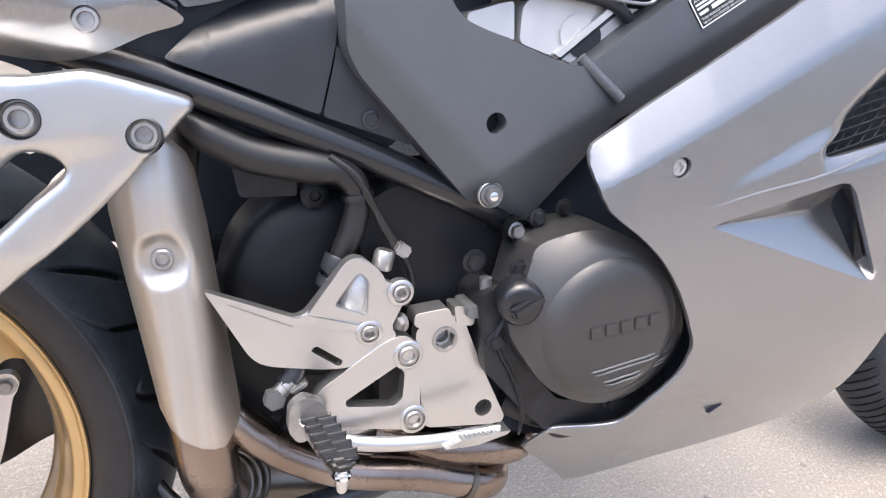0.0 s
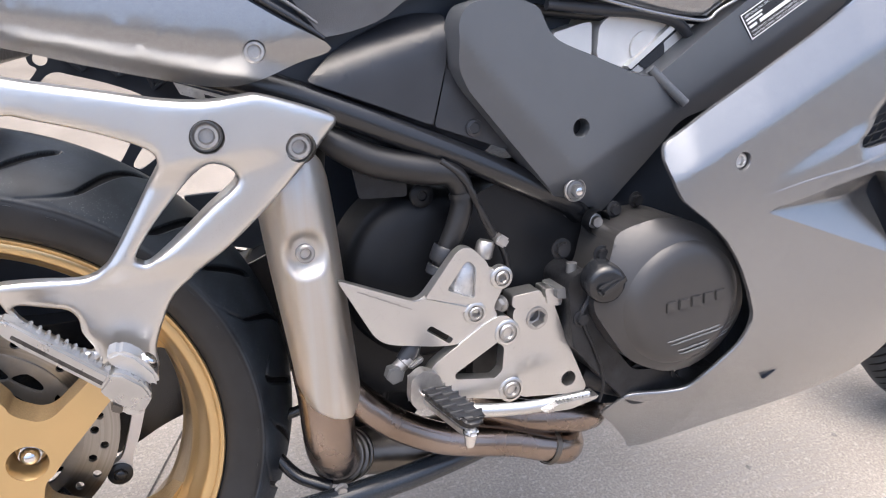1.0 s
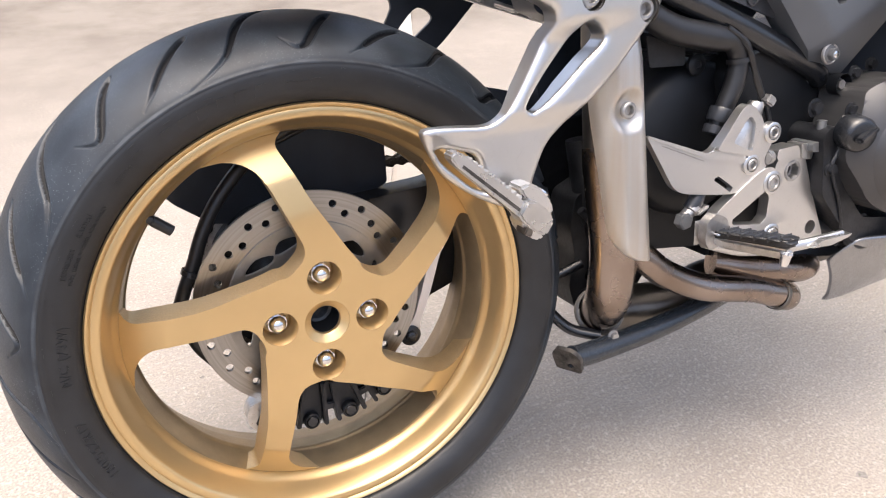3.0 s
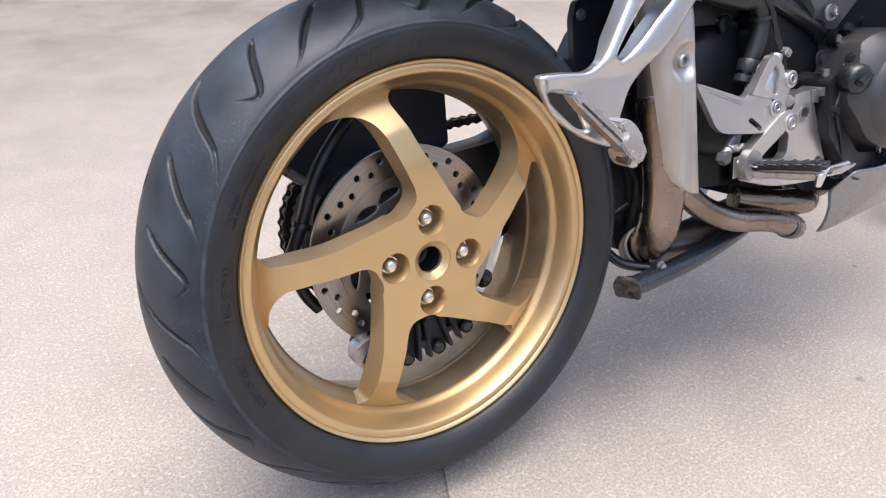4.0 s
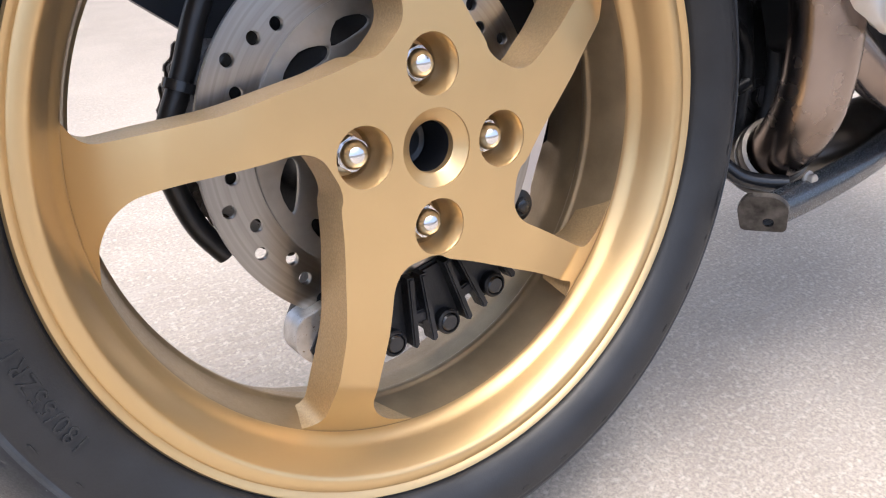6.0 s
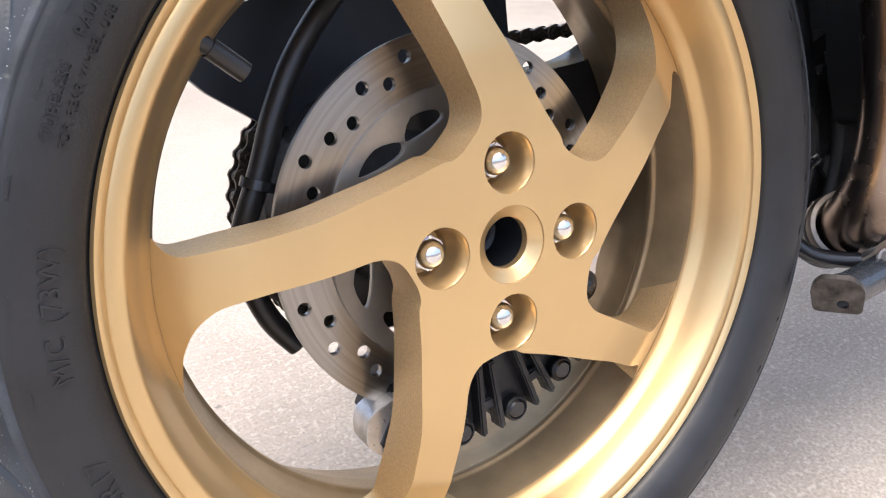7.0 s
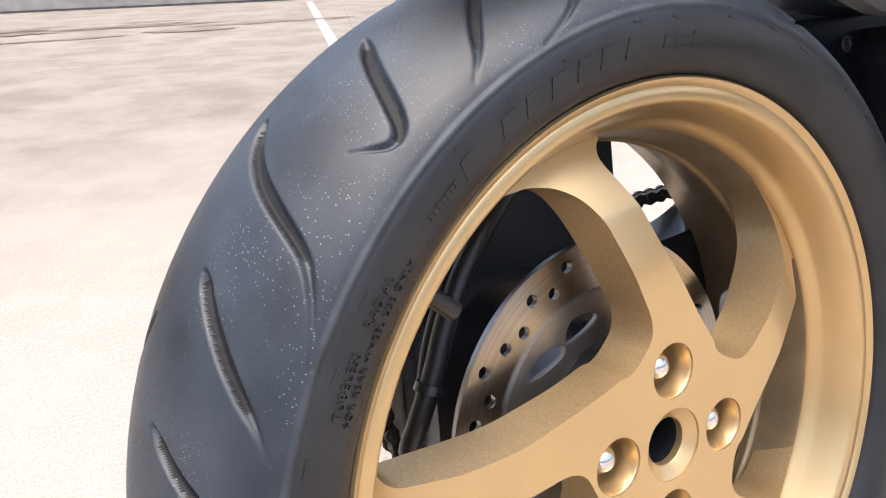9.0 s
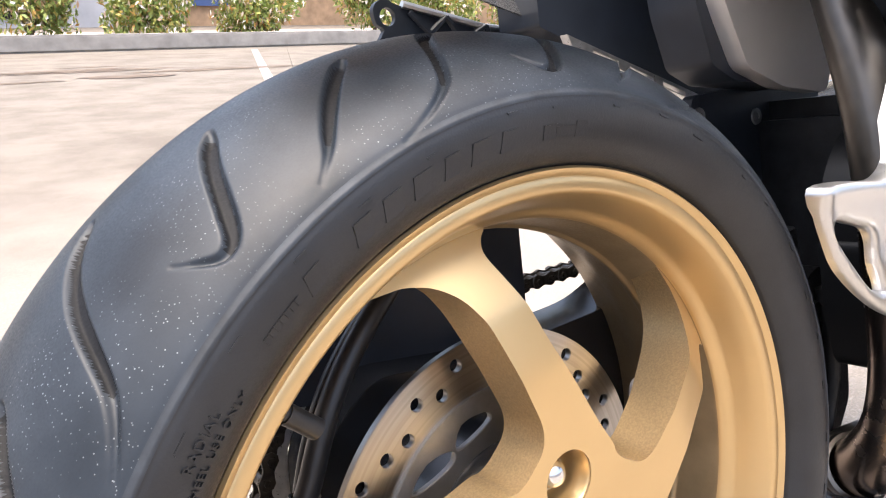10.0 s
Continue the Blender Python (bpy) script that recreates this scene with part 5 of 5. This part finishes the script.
part("second_cable", tube([(452, -86, 256), (468, -92, 236), (480, -88, 208), (496, -86, 180)], 2.4, 8), HOSE, bike)
part("reservoir", lathe([(0, -16), (17, -16), (18, -12), (18, 16), (15, 22), (0, 24)], (458, -86, 150), (0.25, 0.0, 1), 26, closed=False), ALLOY, bike, "small alloy brake reservoir fitting")
part("bracket_sheet", cast(rounded([(366, 262), (420, 250), (420, 226), (372, 228)], 4), -44, -41, rnd=0.6), ENGINE, bike)
part("connector", box(491, 504, -98, -86, 179, 190, 2, (0, 35, 0)), BOLT, bike, "pale grey plastic cable connector")
part("reservoir_cap", lathe([(8, -8), (9, -6), (9, 6), (7, 9), (0, 9)], (482, -88, 176), (0.25, 0, 1), 20, closed=False), BOLT, bike)

# -- fairing --
FA = [(635, 270), (643, 281), (664, 295), (689, 309), (750, 341), (815, 375), (884, 414), (960, 460), (1040, 480), (1090, 420), (1080, 250), (1050, 150), (1010, 100), (992, 60), (985, 10), (975, -20), (935, -55),
      (846, -82), (790, -94), (720, -124), (705, -128), (694, -113), (671, -87), (650, -63), (628, -40), (617, -28), (618, -22), (625, -13), (632, -2), (639, 1), (650, 1), (675, 0), (697, 4), (710, 23), (736, 62), (743, 90), (737, 110), (720, 148), (698, 180), (671, 205), (647, 224), (636, 250)]
GRILLE = [(866, 262), (870, 255), (880, 255), (1004, 276), (1000, 330), (985, 362), (940, 332), (901, 300)]


PANEL_SLOPE = 0.47


def fairing_depth(x, z):
    y = -176 + 0.0021 * max(0, 130 - z) ** 2
    crease = 263 + (x - 676) * 0.48
    y += PANEL_SLOPE * eased(z - crease, 1.6)
    y += 22 * max(0, (665 - x) / 45) ** 2 * min(1, max(0, (z - 120) / 60))
    y += 20 * max(0, (725 - x) / 90) * min(1, max(0, (100 - z) / 60))     # the lower end is drawn in
    y += 0.00035 * max(0, x - 900) ** 2
    # the upper part is set in above a ridge that rises towards the grille
    if x > 740 and z > 215:
        base = 221 + (x - 735) * 0.36
        t, k = min((x - 740) / 120, 1), min(max((z - base) / 14, 0), 1)
        y += 6 * t * k * k * (3 - 2 * k)
    if x > 840 and z > 230:
        e = edge_distance(x, z, [GRILLE_EDGE])
        y += 7 * max(0, 1 - e / 13) ** 1.5
    return y


GRILLE_EDGE = np.array(GRILLE)
SCOOP = [(746, 203), (752, 206), (885, 232), (896, 231), (905, 222), (946, 143), (948, 134), (940, 132), (752, 201)]
SCREW_WELL = ring(709, 257, 9, 22)
fairing = part("side_fairing", cast(spline(FA, 2, True), 0, 5, [SCOOP, rounded(GRILLE, 4), SCREW_WELL], 1.2, 5, fairing_depth, 2), PAINT, bike, "silver painted side fairing with air vent", 50)
D0 = -175.5
scoop = solid(dict(T=(742, D0, 203), U=(885, D0, 234.5), W=(908, D0, 223), R=(950, D0, 142), L=(944, D0, 129.5), P=(880, -150, 202), Q=(884, -151, 191), M=(940, -168, 140),
                   a=(910, -148, 214), b=(919, -148, 220), c=(932, -148, 211), d=(950, -158, 150), e=(941, -158, 146), f=(928, -148, 172), g=(908, -148, 202)),
              ("TLMQP", "PQMefga", "TPaU", "UabW", "WbcdR", "RdeML"), 1.2)
part("vent_scoop", scoop, PAINT, fairing, "faceted silver scoop of the air vent", 25)
part("vent_slot", cast([(906, 198), (908, 216), (920, 223), (936, 212), (954, 148), (944, 140), (926, 168)], -147, -143), HUG, fairing, "dark slot of the air vent")
part("ridge_line", tube([(733, -175.5, 219), (795, -175.9, 231), (863, -175.8, 241), (932, -175, 260), (1000, -172, 274)], [0.4, 1.0, 1.5, 1.5, 1.2], 8, 4), PAINT, fairing)
part("slot_mark", box(794, 812, -146, -141, 3.4, 5.2, 0.6, (0, -25, 0)), HUG, fairing)
part("opening_flange", tube([(x, fairing_depth(x, z) + 1.5, z) for x, z in ((618, -26), (621, -18), (633, -1), (640, 2), (652, 2), (676, 1), (698, 5), (711, 23), (737, 62), (744, 88))], [1.5, 2, 2.6, 3, 3.2, 3.4, 3.4, 3.4, 3, 1.5], 12, 5), PAINT, fairing)
part("fairing_screw", socket_bolt(709, -168, 257, 8, 4), ALLOY, fairing, "socket-head screw in a recess")
part("screw_recess", lathe([(9.2, -176), (9, -166), (0, -166)], (709, 0, 257), seg=22, closed=False), PAINT, fairing)
part("inner_panel", cast(rounded([(722, 262), (860, 320), (1060, 400), (1060, 100), (940, -30), (760, -30), (760, 60), (770, 120), (720, 200)], 20), -120, -112, rnd=3), HUG, fairing, "black inner panel")


def inside(x, z, loop):
    hit = False
    for (x0, z0), (x1, z1) in zip(loop, loop[1:] + loop[:1]):
        if (z0 > z) != (z1 > z) and x < (x1 - x0) * (z - z0) / (z1 - z0) + x0:
            hit = not hit
    return hit


def wire(a, b, y):
    """The stretch of a grille wire that crosses the opening."""
    run = [(a[0] + (b[0] - a[0]) * t / 60, a[1] + (b[1] - a[1]) * t / 60) for t in range(61)]
    run = [p for p in run if inside(*p, GRILLE)]
    if len(run) > 2:
        part("grille_wire", tube([(run[0][0], y, run[0][1]), (run[-1][0], y + 3, run[-1][1])], 1.0, 6, smooth=False), COVER, fairing)


for k in range(-8, 16):
    wire((860 + 13 * k, 236), (950 + 13 * k, 372), -160)
for k in range(16):
    wire((850, 232 + 9 * k), (1015, 268 + 9 * k), -162)

# tank edge above the head
TANK = [(540, 430), (568, 416), (617, 403), (660, 394), (699, 388), (716, 389), (730, 399), (794, 428), (850, 458), (830, 560), (600, 560), (540, 470)]
part("fuel_tank", panel(rounded(TANK, 12), [], lambda x, z: -104 - 16 * min(1, max(0, (z - 400) / 60)), 380, 9, 20), PAINT, bike, "silver painted fuel tank")
part("tank_flange", tube([(540, -100, 426), (568, -104, 412.5), (617, -106, 400), (660, -107, 391), (699, -107, 385), (716, -107, 386), (730, -107, 396), (794, -107, 424), (850, -107, 455)], 1.7, 10), PAINT, bike, "bright folded seam under the tank")
part("loom", tube([(540, -70, 398), (600, -72, 392), (680, -74, 388), (740, -76, 384)], 5, 10), HOSE, bike)

# -- centre stand --
st = part("centre_stand", tube([(276, -38, -98), (300, -36, -102), (400, -30, -98), (480, -22, -90), (545, -10, -84)], [13, 14, 14, 14, 13], 20), STAND, bike, "blue-grey enamelled centre stand folded up")
foot = cast(rounded([(-17, -17), (17, -17), (19, 8), (10, 17), (-12, 17), (-19, 6)], 5), -3, 3, [ring(4, -8, 4.2, 18)], 1.0)
foot.transform(Matrix.Translation((0.270, -0.040, -0.099)) @ Matrix.Rotation(radians(-62), 4, "Z") @ Matrix.Rotation(radians(20), 4, "X"))
part("stand_foot", foot, SCRAPED, st, "scuffed stand foot plate with a hole")
part("stand_hook", tube([(330, -20, -92), (300, 0, -84), (280, 15, -62), (272, 20, -48)], 7, 12), BLACK, st)
part("cross_rod", tube([(240, 40, -28), (290, 30, -24), (330, 20, -10)], 6, 10), BLACK, bike)

# -- suspension linkage and dark castings behind the exhaust --
lk = part("suspension_linkage", cast(rounded([(352, 60), (344, 20), (352, -20), (342, -60), (352, -96), (392, -104), (440, -100), (470, -60), (470, 60), (420, 90)], 9), 66, 120, [ring(392, -6, 13, 20), ring(376, -52, 9, 18)], 5, seg=3), ENGINE, bike, "black suspension linkage castings behind the exhaust")
for x, z, r in ((372, 30, 9), (410, -36, 12), (398, 52, 8), (366, -78, 7)):
    part("pivot_bolt", hex_bolt(x, 66, z, r, 9), ENGINE, lk)
part("shock_body", tube([(372, 84, 130), (380, 76, 40), (388, 70, -30)], [20, 20, 15], 20), ENGINE, lk)
part("link_rib", join(tube([(356, 60, 44), (380, 56, 8), (372, 60, -70)], 6, 10), tube([(410, 58, 70), (420, 56, -10), (400, 60, -92)], 7, 10)), ENGINE, lk)

# -- front wheel --
fw = part("front_wheel", lathe([(222, -2), (216, 2), (212, 20), (205, 26), (205, 60), (212, 90), (222, 98), (216, 80), (206, 50)], (1512, 40, -16), seg=120), GOLD, bike, "gold front wheel rim")


def front_tyre():
    prof = [(214, 10), (226, 0), (240, -8), (254, -11), (268, -4), (282, 12), (291, 30), (295, 50)]
    prof = prof + [(r, 100 - y) for r, y in prof[-2::-1]]
    return lathe(prof, (1512, 37, -16), seg=140, closed=False)


part("front_tyre", front_tyre(), RUBBER, fw, "black front tyre")
for k in range(26):                                 # tread cuts on the near shoulder
    a = 150 + 3.4 * k
    pts = []
    for t in range(6):
        r, y = float(np.interp(t, range(6), [270, 277, 284, 289, 292.5, 294.6])), float(np.interp(t, range(6), [-2, 5, 15, 25, 36, 48]))
        c, s_ = polar(r - 0.8, a + 1.1 * t)
        pts.append((1512 + c, 37 + y, -16 + s_))
    part("tread_cut", tube(pts, [0.8, 1.8, 2.2, 2.2, 2.0, 1.2], 6, 2), GROOVE, fw)


def far_side(ob, name, label):
    """The same panel on the bike's other side, mirrored in its middle plane."""
    me = ob.data.copy()
    me.transform(Matrix.Translation((0, 2 * YC * MM, 0)) @ Matrix.Scale(-1, 4, (0, 1, 0)))
    me.flip_normals()
    twin = new(name, me)
    twin.parent = bike
    twin["label"] = label
    return twin


far_side(fairing, "side_fairing", "silver painted side fairing on the far side")
far_side(cowl, "tail_cowl", "silver painted tail cowl on the far side")
for y in (-22, 196):
    part("fork_leg", tube([(1512, y, -16), (1400, y, 219), (1268, y, 496)], [22, 24, 25], 20, 1), BLACK, bike, "black fork leg")
part("fork_bridge", box(1240, 1300, -40, 214, 470, 505, 8), BLACK, bike, "black fork bridge")
part("front_axle", tube([(1512, -36, -16), (1512, 210, -16)], 12, 16, smooth=False), ALLOY, fw)


# ---- type plate print ----
def plate_word(text, u, v, high):
    """White print on the type plate; u along and v across it in mm from its top corner."""
    cu = bpy.data.curves.new("print", "FONT")
    cu.body, cu.size = text, high / 0.7
    ob = bpy.data.objects.new("print", cu)
    scene.collection.objects.link(ob)
    me = bpy.data.meshes.new_from_object(ob.evaluated_get(bpy.context.evaluated_depsgraph_get()))
    bpy.data.objects.remove(ob)
    bm = bmesh.new()
    bm.from_mesh(me)
    bpy.data.meshes.remove(me)
    for w in bm.verts:
        w.co = plate_at(u + w.co.x, v - w.co.y)
    return bm


P_O, P_U, P_V = Vector((750, 388)), Vector((71, 39)).normalized(), Vector((19, -24.5)).normalized()


def plate_at(u, v):
    p = P_O + P_U * u + P_V * v
    return Vector((p.x, frame_depth(p.x, p.y) - 1.25, p.y)) * MM


def plate_bar(u0, u1, v0, v1):
    bm = bmesh.new()
    bm.faces.new([bm.verts.new(plate_at(u, v)) for u, v in ((u0, v0), (u1, v0), (u1, v1), (u0, v1))])
    return bm


for text, u, v, h in (("APPROVAL NO. 27414", 4, 6.2, 2.6), ("CATEGORY LC", 55, 6.2, 2.6), ("THIS VEHICLE WAS MANUFACTURED TO COMPLY", 4, 24.2, 2.4), ("WITH THE MOTOR VEHICLE STANDARDS ACT 1989", 4, 28.0, 2.4)):
    part("print_line", plate_word(text, u, v, h), WHITE, fr)
for u0, u1, v0, v1 in ((4, 26, 8, 10), (4, 24, 11.5, 13.7), (18, 66, 15.5, 19.5), (4, 14, 16, 19)):
    part("print_bar", plate_bar(u0, u1, v0, v1), WHITE, fr)
for u0, u1, v0, v1 in ((0.5, 79.6, 0.5, 1.7), (0.5, 79.6, 29.2, 30.4), (0.5, 1.7, 1.7, 29.2), (78.4, 79.6, 1.7, 29.2)):
    part("print_border", plate_bar(u0, u1, v0, v1), WHITE, fr)

# ---- beyond the yard ----
LEAF = material("shrub_leaf", (0.075, 0.11, 0.03), 0.55, 0, 0, 0.35, 3, 0, 100)


def leafy(m):
    """Leaf by leaf, from green to yellow and rust."""
    n, link = m.node_tree.nodes, m.node_tree.links.new
    geo_node, ramp = n.new("ShaderNodeNewGeometry"), n.new("ShaderNodeValToRGB")
    for pos, col in ((0.0, (0.13, 0.19, 0.04)), (0.45, (0.23, 0.29, 0.07)), (0.7, (0.42, 0.40, 0.11)), (0.84, (0.42, 0.21, 0.05)), (1.0, (0.40, 0.14, 0.06))):
        e = ramp.color_ramp.elements.new(pos)
        e.color = (*col, 1)
    link(geo_node.outputs["Random Per Island"], ramp.inputs["Fac"])
    link(ramp.outputs[0], n["Principled BSDF"].inputs["Base Color"])


leafy(LEAF)
BARK = material("shrub_stem", (0.10, 0.07, 0.05), 0.8, 0, 0, 0.3, 30, 0.4, 80)


def shrub(seed):
    rng = random.Random(seed)
    root = new("shrub")
    tagged(root, "leafy green shrub with yellow and rust tips behind the kerb", "shrub", "shrubs along the kerb")
    stems, leaves = [], bmesh.new()
    for k in range(6):
        a, lean = rng.uniform(0, 6.28), rng.uniform(60, 260)
        top = (lean * math.cos(a), lean * math.sin(a), rng.uniform(350, 700))
        stems.append(tube([(0, 0, -20), (top[0] * 0.4, top[1] * 0.4, top[2] * 0.5), top], [16, 11, 5], 7, 4))
    part("stem", join(*stems), BARK, root)
    lobes = [(rng.uniform(-0.42, 0.42), rng.uniform(-0.35, 0.35), rng.uniform(0.12, 0.85), rng.uniform(0.2, 0.36)) for _ in range(15)]
    for _ in range(5200):
        x, y, z, r = rng.choice(lobes)
        d = Vector((rng.gauss(0, 1), rng.gauss(0, 1), rng.gauss(0, 1))).normalized() * r * rng.uniform(0.5, 1.05)
        c = Vector((x, y, z)) + d
        if c.z < 0.03:
            continue
        q3 = Euler((rng.uniform(0, 6.28), rng.uniform(0, 6.28), rng.uniform(0, 6.28))).to_matrix()
        l, w = rng.uniform(0.03, 0.055), rng.uniform(0.012, 0.022)
        vs = [leaves.verts.new(c + q3 @ Vector(p)) for p in ((-l, 0, 0), (0, -w, 0.006), (l, 0, 0), (0, w, 0.006))]
        leaves.faces.new(vs)
    part("crown", leaves, LEAF, root)
    return root


base_shrubs = [shrub(3), shrub(8), shrub(21)]
spots = [(1.35, 0.0), (2.98, 0.1), (4.6, 0.1), (6.75, 0.2), (8.3, 0.2), (0.1, 0.25), (-1.6, 0.1), (-3.3, 0.3), (9.9, 0.1)]
for k, (x, dy) in enumerate(spots):
    m = Matrix.Translation((x, KERB_Y + 0.85 + dy, 0.12)) @ Matrix.Rotation(k * 1.3, 4, "Z") @ Matrix.Scale(1.12, 4)
    if k < 3:
        base_shrubs[k].matrix_world = m
    else:
        copy_thing(base_shrubs[k % 3], m)

BRICK = material("tan_brickwork", (0.42, 0.27, 0.16), 0.85, 0, 0, 0.25, 4, 0.4, 60)
BLUE = material("blue_panel_paint", (0.06, 0.10, 0.24), 0.5, 0, 0, 0.1, 3)
GREY = material("grey_render", (0.42, 0.42, 0.44), 0.8, 0, 0, 0.12, 2)
DARK = material("dark_glass", (0.01, 0.011, 0.013), 0.15, 0, 0, 0.1, 3)
house = new("low_building")
tagged(house, "distant low tan brick building with a blue door panel", "building")
house.location = (0, KERB_Y + 9, 0)
part("wall", slab(-30, 40, 0, 4, 0, 3.2), BRICK, house)
part("rendered_bay", slab(0.4, 4.4, -0.12, 0, 0, 3.0), GREY, house)
part("dark_window", slab(1.7, 3.2, -0.16, -0.1, 0.2, 1.1), DARK, house)
part("blue_panel", slab(6.0, 8.0, -0.1, 0, 0.5, 2.4), BLUE, house)
part("roof", slab(-31, 41, -0.6, 4.6, 3.2, 3.45), GREY, house)
for k in range(4):
    part("dark_window", slab(10.5 + 4 * k, 12.5 + 4 * k, -0.05, 0.02, 0.9, 2.2), DARK, house)

# ---- marks on the concrete ----
STAIN = material("gum_stain", (0.17, 0.155, 0.145), 0.8, 0, 0, 0.4, 200)
DIRT = material("dried_dirt", (0.105, 0.078, 0.058), 0.9, 0, 0, 0.4, 6)
for k, (x, y, r) in enumerate(((0.688, -0.217, 8), (1.217, 0.002, 6), (1.019, -0.009, 6), (-0.12, 0.361, 4), (-0.073, 0.217, 4))):
    rng = random.Random(k)
    loop = [(1000 * x + r * rng.uniform(0.5, 1.1) * math.cos(a * 0.6), 1000 * y + r * rng.uniform(0.5, 1.1) * math.sin(a * 0.6)) for a in range(10)]
    bm = bmesh.new()
    bm.faces.new([bm.verts.new((p[0] * MM, p[1] * MM, 0.0012)) for p in spline(loop, 3, True)])
    structure("stain", bm, STAIN, "small dark stain on the concrete")
rng = random.Random(5)
for k in range(13):                                 # patches of dried dirt
    cx, cy, w, d = rng.uniform(-0.9, 2.4), rng.uniform(6.3, 7.6), rng.uniform(0.3, 1.0), rng.uniform(0.05, 0.17)
    loop = [(cx + w * rng.uniform(0.4, 1.1) * math.cos(a * 0.45), cy + d * rng.uniform(0.4, 1.2) * math.sin(a * 0.45)) for a in range(14)]
    bm = bmesh.new()
    bm.faces.new([bm.verts.new((p[0], p[1], 0.0015 + 0.0004 * k)) for p in spline(loop, 3, True)])
    structure("dirt_patch", bm, DIRT, "thin dried brown dirt patch on the yard")

# ---- unseen walls added round the yard to block low sky light and dim reflections ----
RENDER = material("rendered_wall", (0.42, 0.40, 0.38), 0.85, 0, 0, 0.12, 1.2, 0.3, 60)
structure("added_wall_south", slab(-14, 26, -9.3, -9.0, 0, 2.6), RENDER, "unseen plain grey wall added to darken reflections")
structure("added_wall_west", slab(-14.3, -14.0, -9.3, 10.0, 0, 3.6), RENDER, "unseen plain grey wall added to block low sky light")
structure("added_wall_east", slab(26.0, 26.3, -9.3, 10.0, 0, 3.6), RENDER, "unseen plain grey wall added to block low sky light")
